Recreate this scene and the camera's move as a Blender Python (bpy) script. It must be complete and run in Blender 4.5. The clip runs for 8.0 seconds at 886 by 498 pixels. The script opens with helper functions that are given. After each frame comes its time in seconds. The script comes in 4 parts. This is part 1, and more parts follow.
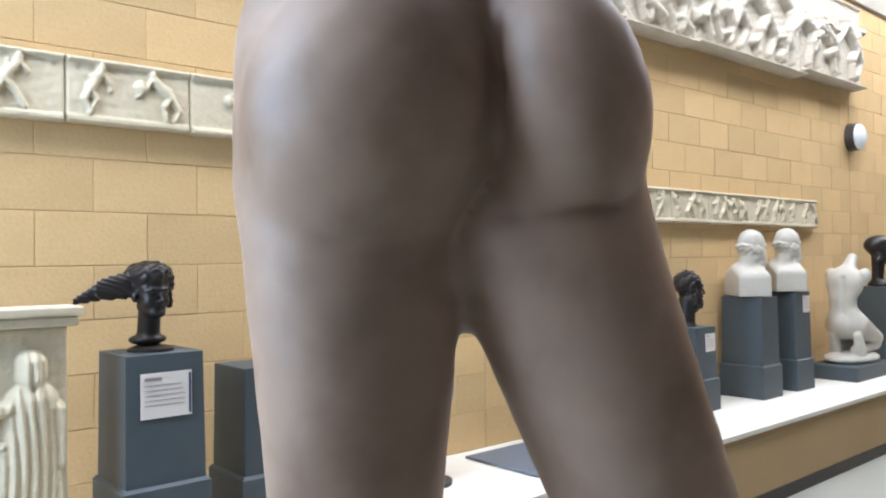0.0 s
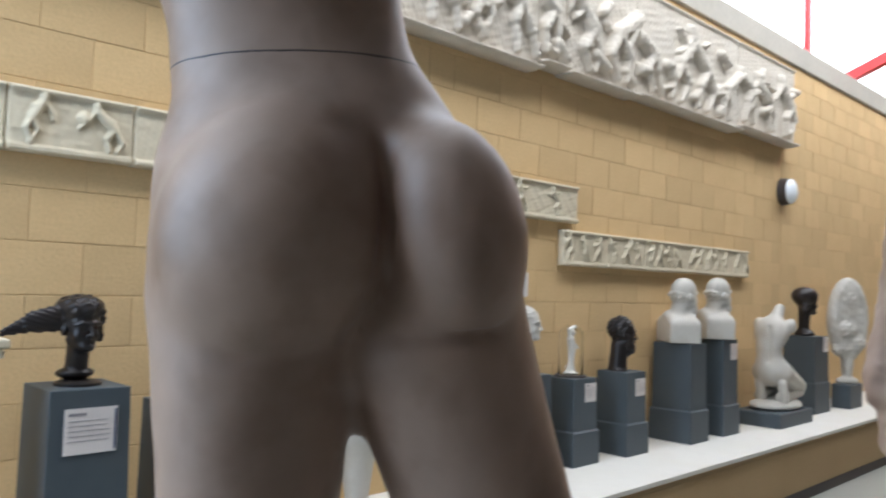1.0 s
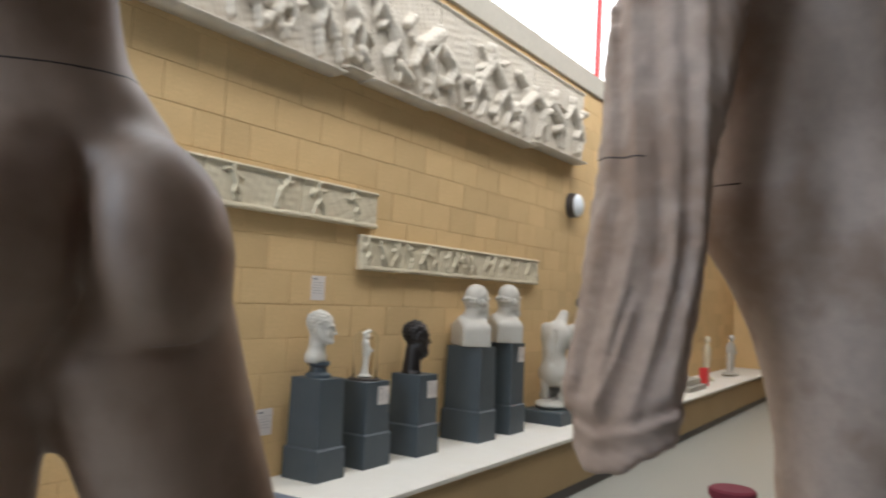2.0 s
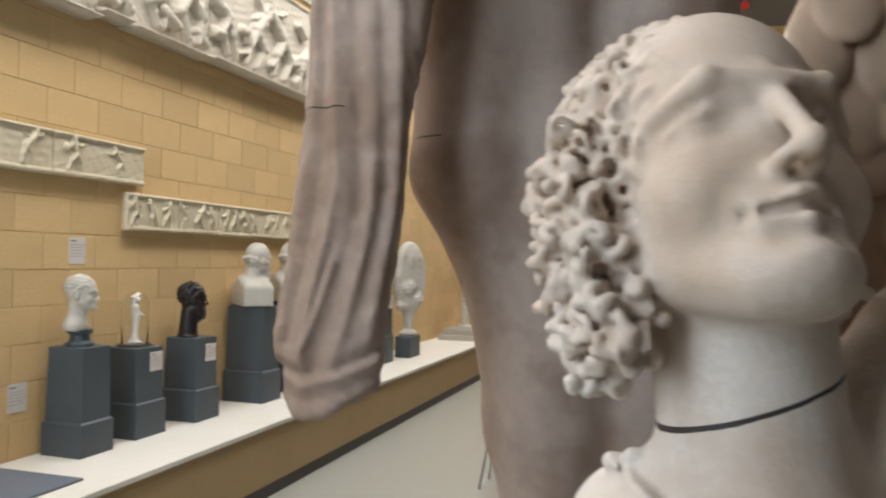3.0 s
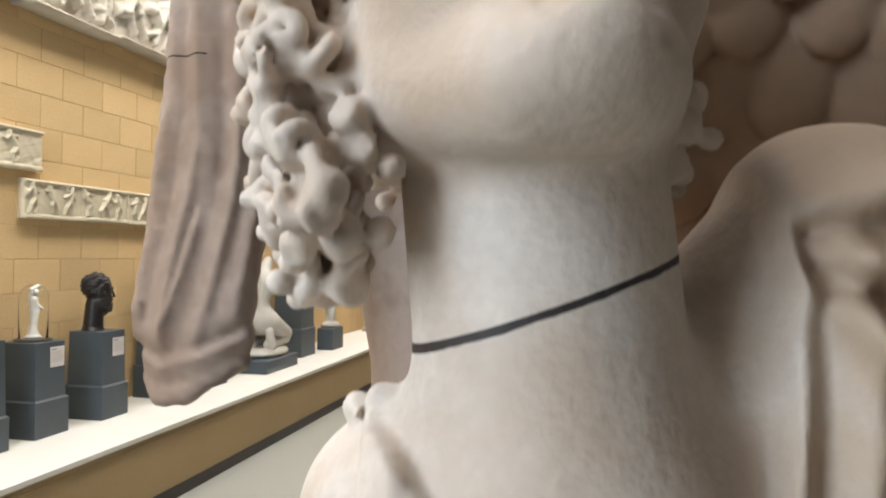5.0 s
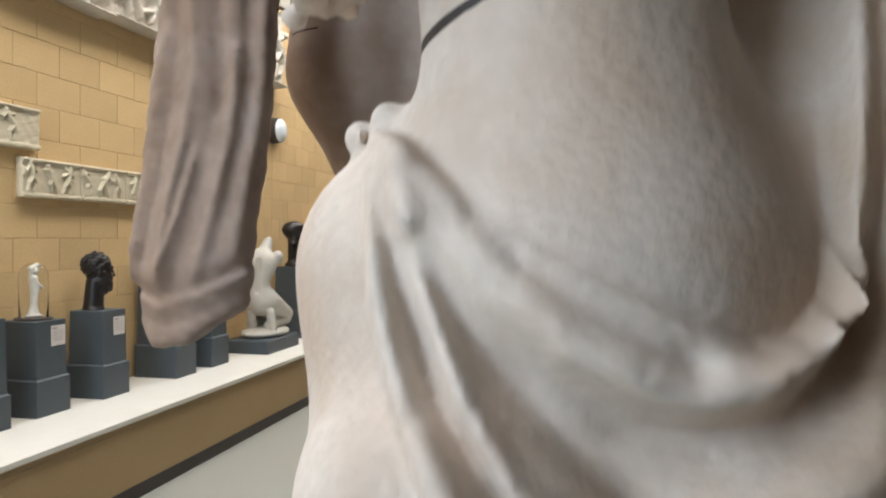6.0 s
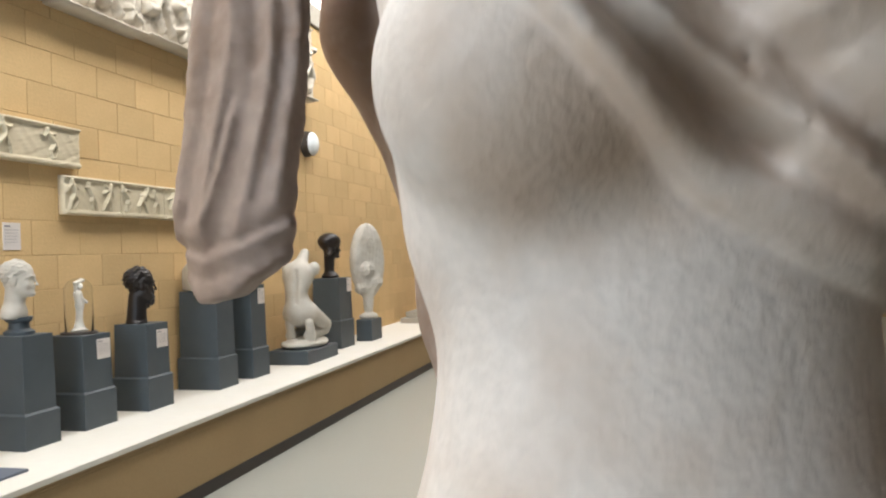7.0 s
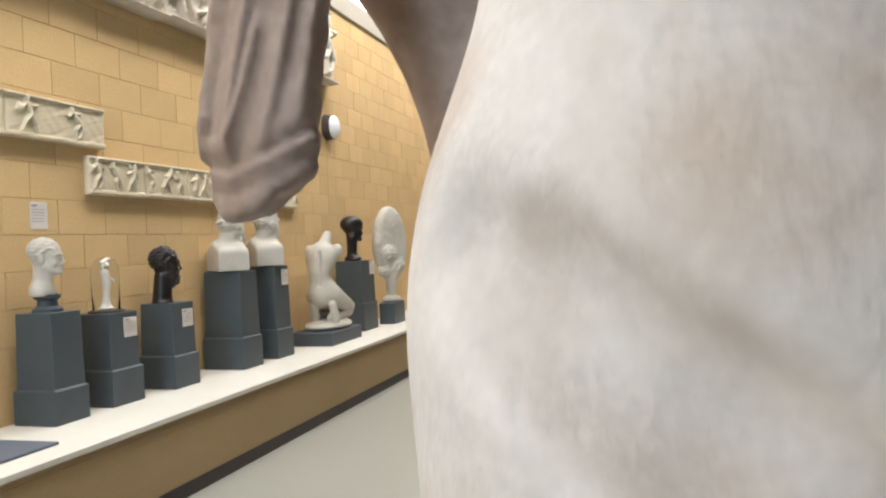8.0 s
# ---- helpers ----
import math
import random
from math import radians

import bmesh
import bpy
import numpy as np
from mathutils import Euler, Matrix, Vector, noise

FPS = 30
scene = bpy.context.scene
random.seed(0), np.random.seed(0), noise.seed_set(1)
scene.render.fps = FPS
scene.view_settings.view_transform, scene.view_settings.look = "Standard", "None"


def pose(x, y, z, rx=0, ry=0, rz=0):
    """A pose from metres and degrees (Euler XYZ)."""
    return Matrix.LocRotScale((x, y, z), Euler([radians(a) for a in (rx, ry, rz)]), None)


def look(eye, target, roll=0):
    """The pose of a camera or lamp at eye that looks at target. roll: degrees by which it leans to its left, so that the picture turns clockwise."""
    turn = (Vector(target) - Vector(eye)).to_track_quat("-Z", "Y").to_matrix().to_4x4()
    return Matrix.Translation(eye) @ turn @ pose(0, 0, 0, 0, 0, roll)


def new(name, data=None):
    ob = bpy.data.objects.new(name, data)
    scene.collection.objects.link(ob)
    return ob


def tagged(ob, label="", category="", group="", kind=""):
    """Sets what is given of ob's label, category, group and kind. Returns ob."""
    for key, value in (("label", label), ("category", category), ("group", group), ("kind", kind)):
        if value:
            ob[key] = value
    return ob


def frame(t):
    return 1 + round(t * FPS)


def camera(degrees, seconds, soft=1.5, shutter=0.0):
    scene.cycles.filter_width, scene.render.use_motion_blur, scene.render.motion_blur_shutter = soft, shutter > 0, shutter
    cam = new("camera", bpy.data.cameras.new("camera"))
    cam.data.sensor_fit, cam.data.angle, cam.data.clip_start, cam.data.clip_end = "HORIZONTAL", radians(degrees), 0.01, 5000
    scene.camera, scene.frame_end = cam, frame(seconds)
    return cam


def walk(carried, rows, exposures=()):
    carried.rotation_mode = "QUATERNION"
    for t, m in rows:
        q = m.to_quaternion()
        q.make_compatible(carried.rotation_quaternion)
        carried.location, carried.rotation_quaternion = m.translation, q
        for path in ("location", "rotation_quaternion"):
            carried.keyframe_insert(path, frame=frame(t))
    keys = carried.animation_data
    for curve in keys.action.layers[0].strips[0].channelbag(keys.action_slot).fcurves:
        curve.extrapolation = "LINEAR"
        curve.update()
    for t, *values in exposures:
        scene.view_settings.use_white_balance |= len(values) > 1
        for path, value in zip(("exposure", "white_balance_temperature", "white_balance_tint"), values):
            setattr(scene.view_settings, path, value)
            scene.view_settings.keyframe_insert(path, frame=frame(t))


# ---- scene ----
cam = camera(58.5, 8.0, soft=2.0, shutter=0.4)
walk(cam, [
    (0, look((-0.874, -3.456, 1.664), (0.438, -1.946, 1.693), -0.75)),
    (0.5, look((-0.881, -3.513, 1.712), (0.404, -1.980, 1.750), 0.68)),
    (1, look((-0.886, -3.552, 1.755), (0.518, -2.130, 1.847), 1.84)),
    (1.5, look((-0.863, -3.593, 1.773), (0.690, -2.339, 1.885), 2.18)),
    (1.8, look((-0.859, -3.646, 1.777), (0.770, -2.491, 1.888), 2.93)),
    (2, look((-0.848, -3.664, 1.777), (0.846, -2.608, 1.892), 2.84)),
    (2.2, look((-0.834, -3.696, 1.774), (0.922, -2.745, 1.880), 2.71)),
    (3.3, look((-0.771, -3.803, 1.771), (1.166, -3.305, 1.781), 1.04)),
    (3.5, look((-0.752, -3.817, 1.774), (1.195, -3.361, 1.787), 1.14)),
    (4, look((-0.709, -3.834, 1.772), (1.245, -3.411, 1.797), 0.68)),
    (4.2, look((-0.697, -3.829, 1.769), (1.259, -3.411, 1.789), 0.36)),
    (5.5, look((-0.679, -3.816, 1.708), (1.277, -3.401, 1.711), 1.11)),
    (6, look((-0.668, -3.812, 1.677), (1.288, -3.396, 1.650), 0.35)),
    (6.5, look((-0.672, -3.806, 1.637), (1.279, -3.363, 1.608), -0.14)),
    (7, look((-0.668, -3.802, 1.592), (1.269, -3.302, 1.601), -1.89)),
    (7.5, look((-0.660, -3.795, 1.546), (1.266, -3.258, 1.580), -2.66)),
    (8, look((-0.655, -3.788, 1.497), (1.267, -3.234, 1.483), -2.48)),
], exposures=[(0, 0.14, 5600, 10), (0.5, 0.1, 5600, 10), (1, -0.42, 5600, 10), (1.5, -0.65, 5750, 10), (2.2, -0.65, 6100, 10), (3.3, -0.25, 6400, 10), (4.2, 0.0, 6500, 10), (5.5, 0.0, 6300, 10), (6, -0.25, 6250, 10), (6.5, -0.05, 6300, 10), (7, -0.1, 6300, 10), (8, -0.12, 6350, 10)])

# ---- world and light ----
world = bpy.data.worlds.new("world")
scene.world = world
world.use_nodes = True
wn = world.node_tree
sky = wn.nodes.new("ShaderNodeTexSky")
sky.sky_type = "NISHITA"
sky.sun_disc = False
sky.sun_elevation = radians(40)
sky.sun_rotation = radians(200)
wn.links.new(sky.outputs[0], wn.nodes["Background"].inputs[0])
wn.nodes["Background"].inputs[1].default_value = 0.1


def area_lamp(name, m, sx, sy, watts, colour):
    d = bpy.data.lights.new(name, "AREA")
    d.shape, d.size, d.size_y, d.energy, d.color = "RECTANGLE", sx, sy, watts, colour
    ob = new(name, d)
    ob.matrix_world = m
    return ob


# roof and clerestory lamp, added and tilted to brighten the wall; daylight through the tall window in the west wall
area_lamp("roof_wall_wash", pose(5.0, -1.9, 6.5, 58, 0, 0), 19.0, 1.6, 1000, (1.0, 0.95, 0.87))
area_lamp("window_daylight", pose(-2.88, -1.35, 3.0, 0, -90, -20), 3.2, 2.0, 165, (0.64, 0.82, 1.0))


# ---- materials ----
def material(name, colour, rough=0.7, metal=0.0, vary=0.12, grain=40.0, bump=0.15, stain=None, stain_scale=2.0, per_object=0.0, coords="Object", dist=0.002, spots=0.0, blotch=0.55):
    m = bpy.data.materials.new(name)
    m.use_nodes = True
    nt = m.node_tree
    b = nt.nodes["Principled BSDF"]
    b.inputs["Roughness"].default_value = rough
    b.inputs["Metallic"].default_value = metal
    tc = nt.nodes.new("ShaderNodeTexCoord")
    n1 = nt.nodes.new("ShaderNodeTexNoise")
    n1.inputs["Scale"].default_value = grain
    n1.inputs["Detail"].default_value = 6
    n2 = nt.nodes.new("ShaderNodeTexNoise")
    n2.inputs["Scale"].default_value = stain_scale
    n2.inputs["Detail"].default_value = 4
    for n in (n1, n2):
        nt.links.new(tc.outputs[coords], n.inputs["Vector"])
    dark = [c * (1 - vary) for c in colour] + [1]
    light = [min(1, c * (1 + vary)) for c in colour] + [1]
    r1 = nt.nodes.new("ShaderNodeMix")
    r1.data_type = "RGBA"
    r1.inputs[6].default_value, r1.inputs[7].default_value = dark, light
    nt.links.new(n1.outputs[0], r1.inputs[0])
    r2 = nt.nodes.new("ShaderNodeMix")
    r2.data_type = "RGBA"
    ramp = nt.nodes.new("ShaderNodeMapRange")
    ramp.inputs[1].default_value, ramp.inputs[2].default_value = 0.45, 0.75 - 0.12 * (blotch > 0.6)
    ramp.inputs[4].default_value = blotch
    nt.links.new(n2.outputs[0], ramp.inputs[0])
    nt.links.new(ramp.outputs[0], r2.inputs[0])
    nt.links.new(r1.outputs[2], r2.inputs[6])
    s = stain or [c * (1 - 1.5 * vary) for c in colour]
    r2.inputs[7].default_value = list(s) + [1]
    out = r2.outputs[2]
    if per_object:
        info = nt.nodes.new("ShaderNodeObjectInfo")
        isl = nt.nodes.new("ShaderNodeNewGeometry")
        add = nt.nodes.new("ShaderNodeMath")
        add.operation = "ADD"
        nt.links.new(info.outputs["Random"], add.inputs[0])
        nt.links.new(isl.outputs["Random Per Island"], add.inputs[1])
        fr = nt.nodes.new("ShaderNodeMath")
        fr.operation = "FRACT"
        nt.links.new(add.outputs[0], fr.inputs[0])
        mr = nt.nodes.new("ShaderNodeMapRange")
        mr.inputs[3].default_value, mr.inputs[4].default_value = 1 - per_object, 1 + per_object
        nt.links.new(fr.outputs[0], mr.inputs[0])
        hsv = nt.nodes.new("ShaderNodeHueSaturation")
        nt.links.new(out, hsv.inputs["Color"])
        nt.links.new(mr.outputs[0], hsv.inputs["Value"])
        out = hsv.outputs[0]
    if spots:
        v = nt.nodes.new("ShaderNodeTexNoise")
        v.inputs["Scale"].default_value = spots
        v.inputs["Detail"].default_value = 2
        nt.links.new(tc.outputs[coords], v.inputs["Vector"])
        mr = nt.nodes.new("ShaderNodeMapRange")
        mr.inputs[1].default_value, mr.inputs[2].default_value = 0.70, 0.86
        nt.links.new(v.outputs[0], mr.inputs[0])
        mx = nt.nodes.new("ShaderNodeMix")
        mx.data_type = "RGBA"
        mx.inputs[7].default_value = [c * 0.45 for c in colour] + [1]
        nt.links.new(mr.outputs[0], mx.inputs[0])
        nt.links.new(out, mx.inputs[6])
        out = mx.outputs[2]
    nt.links.new(out, b.inputs["Base Color"])
    bp = nt.nodes.new("ShaderNodeBump")
    bp.inputs["Strength"].default_value = bump
    bp.inputs["Distance"].default_value = dist
    nt.links.new(n1.outputs[0], bp.inputs["Height"])
    nt.links.new(bp.outputs[0], b.inputs["Normal"])
    return m


def band(mat, z, slope_x, slope_y, half, x0=-9.0, x1=9.0, wobble=0.004):
    """A dark hairline across a cast, where two of its pieces were joined: z = z + slopes, between x0 and x1."""
    nt = mat.node_tree
    b = nt.nodes["Principled BSDF"]
    old = b.inputs["Base Color"].links[0].from_socket
    tc = nt.nodes.new("ShaderNodeTexCoord")
    n = nt.nodes.new("ShaderNodeTexNoise")
    n.inputs["Scale"].default_value = 0.12 / wobble
    nt.links.new(tc.outputs["Object"], n.inputs["Vector"])
    sep = nt.nodes.new("ShaderNodeSeparateXYZ")
    nt.links.new(tc.outputs["Object"], sep.inputs[0])

    def op(kind, a, c):
        m = nt.nodes.new("ShaderNodeMath")
        m.operation = kind
        for i, v in enumerate((a, c)):
            if isinstance(v, float):
                m.inputs[i].default_value = v
            else:
                nt.links.new(v, m.inputs[i])
        return m.outputs[0]

    d = op("SUBTRACT", sep.outputs[2], float(z))
    d = op("SUBTRACT", d, op("MULTIPLY", sep.outputs[0], float(slope_x)))
    d = op("SUBTRACT", d, op("MULTIPLY", sep.outputs[1], float(slope_y)))
    d = op("ADD", d, op("MULTIPLY", op("SUBTRACT", n.outputs[0], 0.5), float(wobble)))
    hit = op("LESS_THAN", op("ABSOLUTE", d, 0.0), op("MULTIPLY", op("ADD", n.outputs[0], 0.4), float(half)))
    hit = op("MULTIPLY", hit, op("GREATER_THAN", sep.outputs[0], float(x0)))
    hit = op("MULTIPLY", hit, op("LESS_THAN", sep.outputs[0], float(x1)))
    mx = nt.nodes.new("ShaderNodeMix")
    mx.data_type = "RGBA"
    mx.inputs[7].default_value = (0.03, 0.02, 0.017, 1)
    nt.links.new(hit, mx.inputs[0])
    nt.links.new(old, mx.inputs[6])
    nt.links.new(mx.outputs[2], b.inputs["Base Color"])


def patina_shade(mat, colour, axis, start, end, most):
    """A brown tone along one axis of the cast, with a ragged border: old coating, also painted shade."""
    nt = mat.node_tree
    b = nt.nodes["Principled BSDF"]
    old = b.inputs["Base Color"].links[0].from_socket
    tc = nt.nodes.new("ShaderNodeTexCoord")
    n = nt.nodes.new("ShaderNodeTexNoise")
    n.inputs["Scale"].default_value = 45
    n.inputs["Detail"].default_value = 5
    nt.links.new(tc.outputs["Object"], n.inputs["Vector"])
    sep = nt.nodes.new("ShaderNodeSeparateXYZ")
    nt.links.new(tc.outputs["Object"], sep.inputs[0])
    add = nt.nodes.new("ShaderNodeMath")
    add.operation = "MULTIPLY_ADD"
    add.inputs[1].default_value = 0.05
    nt.links.new(n.outputs[0], add.inputs[0])
    nt.links.new(sep.outputs[axis], add.inputs[2])
    mr = nt.nodes.new("ShaderNodeMapRange")
    for i, v in ((1, start + 0.025), (2, end + 0.025), (4, most)):
        mr.inputs[i].default_value = v
    nt.links.new(add.outputs[0], mr.inputs[0])
    mx = nt.nodes.new("ShaderNodeMix")
    mx.data_type = "RGBA"
    mx.inputs[7].default_value = (*colour, 1)
    nt.links.new(mr.outputs[0], mx.inputs[0])
    nt.links.new(old, mx.inputs[6])
    nt.links.new(mx.outputs[2], b.inputs["Base Color"])


def glow(name, colour, strength):
    m = bpy.data.materials.new(name)
    m.use_nodes = True
    b = m.node_tree.nodes["Principled BSDF"]
    b.inputs["Base Color"].default_value = (*colour, 1)
    b.inputs["Emission Color"].default_value = (*colour, 1)
    b.inputs["Emission Strength"].default_value = strength
    return m


def glass(name):
    m = bpy.data.materials.new(name)
    m.use_nodes = True
    b = m.node_tree.nodes["Principled BSDF"]
    b.inputs["Base Color"].default_value = (0.97, 0.98, 0.98, 1)
    b.inputs["Roughness"].default_value = 0.02
    b.inputs["Transmission Weight"].default_value = 1.0
    b.inputs["IOR"].default_value = 1.12
    return m


M_BLOCK = material("blockwork", (0.64, 0.445, 0.215), 0.9, vary=0.14, grain=60, bump=0.5, stain=(0.56, 0.38, 0.175), stain_scale=3, per_object=0.07, dist=0.004, spots=28)
M_MORTAR = material("mortar", (0.60, 0.42, 0.205), 0.95, vary=0.1, grain=90, bump=0.3, coords="Object")
M_LEDGE_TOP = material("ledge_top_paint", (0.76, 0.73, 0.66), 0.55, vary=0.05, grain=12, stain=(0.72, 0.68, 0.58), stain_scale=3)
M_LEDGE = material("ledge_front_board", (0.43, 0.30, 0.15), 0.75, vary=0.10, grain=50, stain=(0.38, 0.26, 0.125), stain_scale=1.5)
M_SKIRT = material("skirting_dark", (0.045, 0.035, 0.03), 0.5, vary=0.2, grain=20)
M_FLOOR = material("floor_vinyl", (0.37, 0.37, 0.325), 0.35, vary=0.05, grain=30, stain=(0.38, 0.37, 0.32), stain_scale=1.2)
M_GREY = material("pedestal_grey", (0.062, 0.078, 0.09), 0.5, vary=0.10, grain=14, bump=0.08, stain=(0.075, 0.09, 0.10), stain_scale=5)
M_CREAM = material("cast_cream", (0.66, 0.58, 0.42), 0.8, vary=0.12, grain=30, bump=0.35, stain=(0.56, 0.47, 0.32), stain_scale=4, spots=16)
M_PEDI = material("relief_plaster", (0.61, 0.555, 0.47), 0.8, vary=0.12, grain=12, bump=0.35, stain=(0.52, 0.45, 0.35), stain_scale=3)
M_WHITE = material("cast_white", (0.54, 0.51, 0.45), 0.65, vary=0.07, grain=30, bump=0.15, stain=(0.43, 0.38, 0.30), stain_scale=6)
M_BRONZE = material("dark_bronze", (0.022, 0.018, 0.017), 0.38, metal=0.3, vary=0.3, grain=40, bump=0.2, stain=(0.035, 0.022, 0.016), stain_scale=8)
M_BROWN = material("stained_plaster", (0.37, 0.262, 0.195), 0.5, vary=0.20, grain=14, bump=0.12, stain=(0.21, 0.13, 0.085), stain_scale=6.5, spots=9, blotch=0.8)
M_DRAPE = material("grey_plaster", (0.47, 0.365, 0.30), 0.7, vary=0.16, grain=50, bump=0.3, stain=(0.31, 0.205, 0.145), stain_scale=8, spots=0, blotch=0.8)
M_PALE = material("pale_plaster", (0.64, 0.55, 0.465), 0.6, vary=0.13, grain=330, bump=0.5, stain=(0.50, 0.375, 0.275), stain_scale=22, blotch=0.8, dist=0.001, spots=0)
# brown tone of the wing, darkened further for the shade it stands in
M_WING = material("brown_shaded_wing", (0.40, 0.275, 0.185), 0.65, vary=0.12, grain=120, bump=0.3, stain=(0.29, 0.19, 0.125), stain_scale=18, dist=0.001)
M_CARD = material("label_card", (0.74, 0.68, 0.64), 0.6, vary=0.03, grain=20)
M_INK = material("ink", (0.28, 0.26, 0.27), 0.7, vary=0.1)
M_BLUE = material("navy_print", (0.05, 0.06, 0.13), 0.6, vary=0.1)
M_PANEL = material("slate_panel", (0.13, 0.15, 0.19), 0.5, vary=0.1, grain=10)
M_COPING = material("concrete_coping", (0.42, 0.39, 0.33), 0.85, vary=0.12, grain=20, bump=0.3)
M_RED = material("red_steel", (0.62, 0.035, 0.035), 0.4, vary=0.05)
M_MAROON = material("maroon_fabric", (0.16, 0.015, 0.03), 0.8, vary=0.15)
# unseen walls and ceiling, kept dark to hold down bounced light
M_PLAIN = material("unseen_dark_wall", (0.17, 0.16, 0.15), 0.85, vary=0.05, grain=8)
M_CEIL = material("unseen_dark_ceiling", (0.20, 0.20, 0.20), 0.85, vary=0.03, grain=6)
M_METAL = material("grey_metal", (0.45, 0.46, 0.48), 0.35, metal=0.6, vary=0.05)
M_SKYLIGHT = glow("bright_overcast_sky", (0.97, 0.98, 1.0), 1.2)
M_GLASS = glass("clear_glass")
M_OPAL = material("opal_glass", (0.80, 0.84, 0.88), 0.25, vary=0.02)

# right side of the cloak: shade painted into the colour
patina_shade(M_PALE, (0.42, 0.295, 0.19), 0, 0.036, 0.062, 0.75)
# brown old coating from the neck up over the head
patina_shade(M_PALE, (0.52, 0.37, 0.25), 2, 1.735, 1.80, 0.5)
band(M_BROWN, 1.99, 0.05, 0.0, 0.0011)
band(M_DRAPE, 1.978, -0.10, 0.0, 0.0014, -0.12, -0.03)
band(M_DRAPE, 1.958, 0.0, 0.0, 0.0014, 0.06, 0.10)
band(M_PALE, 1.7265, 0.36, 0.0, 0.0011, -0.05, 0.031, wobble=0.0015)


# ---- building helpers ----
def mesh_of(name, bm, mat, smooth=False):
    me = bpy.data.meshes.new(name)
    bm.to_mesh(me)
    bm.free()
    me.materials.append(mat)
    if smooth:
        me.shade_smooth()
    return me


def part(name, bm, mat, parent=None, label="", smooth=False):
    ob = new(name, mesh_of(name, bm, mat, smooth))
    if parent:
        ob.parent = parent
    if label:
        tagged(ob, label)
    return ob


def thing(name, at, label, category, group="", kind="", rz=0.0):
    ob = new(name)
    ob.empty_display_size = 0.05
    ob.matrix_basis = pose(*at, 0, 0, rz)
    return tagged(ob, label, category, group, kind)


def box(bm, x0, x1, y0, y1, z0, z1, bevel=0.0, taper=0.0):
    """A box; taper draws the top in on all four sides."""
    v = [bm.verts.new(p) for p in (
        (x0, y0, z0), (x1, y0, z0), (x1, y1, z0), (x0, y1, z0),
        (x0 + taper, y0 + taper, z1), (x1 - taper, y0 + taper, z1), (x1 - taper, y1 - taper, z1), (x0 + taper, y1 - taper, z1))]
    f = [bm.faces.new([v[i] for i in q]) for q in ((3, 2, 1, 0), (4, 5, 6, 7), (0, 1, 5, 4), (1, 2, 6, 5), (2, 3, 7, 6), (3, 0, 4, 7))]
    if bevel:
        edges = list({e for q in f for e in q.edges})
        bmesh.ops.bevel(bm, geom=edges, offset=bevel, segments=2, affect="EDGES", profile=0.5)
    return bm


def lathe(bm, profile, seg=32, cx=0.0, cy=0.0):
    rings = []
    for r, z in profile:
        rings.append([bm.verts.new((cx + r * math.cos(2 * math.pi * i / seg), cy + r * math.sin(2 * math.pi * i / seg), z)) for i in range(seg)])
    for a, b in zip(rings, rings[1:]):
        for i in range(seg):
            bm.faces.new((a[i], a[(i + 1) % seg], b[(i + 1) % seg], b[i]))
    bm.faces.new(list(reversed(rings[0])))
    bm.faces.new(rings[-1])
    return bm


# ---- sculpting: smooth blends of simple solids, meshed on a grid ----
def smin(a, b, k):
    h = np.clip(0.5 + 0.5 * (b - a) / k, 0, 1)
    return b + (a - b) * h - k * h * (1 - h)


def smax(a, b, k):
    return -smin(-a, -b, k)


def ball(P, c, r, turn=None):
    """An ellipsoid; turn: degrees round x, y, z."""
    q = [P[i] - c[i] for i in range(3)]
    if turn:
        R = np.array(Euler([radians(a) for a in turn]).to_matrix()).T
        q = [R[i][0] * q[0] + R[i][1] * q[1] + R[i][2] * q[2] for i in range(3)]
    if not hasattr(r, "__len__"):
        return np.sqrt(q[0] ** 2 + q[1] ** 2 + q[2] ** 2) - r
    k0 = np.sqrt((q[0] / r[0]) ** 2 + (q[1] / r[1]) ** 2 + (q[2] / r[2]) ** 2)
    k1 = np.sqrt((q[0] / r[0] ** 2) ** 2 + (q[1] / r[1] ** 2) ** 2 + (q[2] / r[2] ** 2) ** 2)
    return k0 * (k0 - 1) / np.maximum(k1, 1e-9)


def limb(P, a, b, ra, rb, flat=None):
    """A round tapered rod from a to b. flat: (axis, factor) thins it along one axis."""
    a, b = list(a), list(b)
    Q = list(P)
    if flat:
        ax, fac = flat
        Q[ax] = (Q[ax] - a[ax]) / fac
        b[ax] = a[ax] + (b[ax] - a[ax]) / fac
    d = [b[i] - a[i] for i in range(3)]
    L = sum(x * x for x in d) or 1e-9
    t = np.clip(((Q[0] - a[0]) * d[0] + (Q[1] - a[1]) * d[1] + (Q[2] - a[2]) * d[2]) / L, 0, 1)
    return np.sqrt(sum((Q[i] - a[i] - t * d[i]) ** 2 for i in range(3))) - (ra + (rb - ra) * t)


def ripple(P, s, seed=0):
    """Cheap smooth noise of about -1 to 1 with the given wavelength."""
    rng = np.random.RandomState(seed)
    out = 0
    for k in range(5):
        w = rng.normal(size=3)
        w *= 2 * math.pi / s / np.linalg.norm(w) * (0.7 + 0.8 * rng.rand())
        out = out + np.sin(w[0] * P[0] + w[1] * P[1] + w[2] * P[2] + rng.rand() * 6.28)
    return out / 3


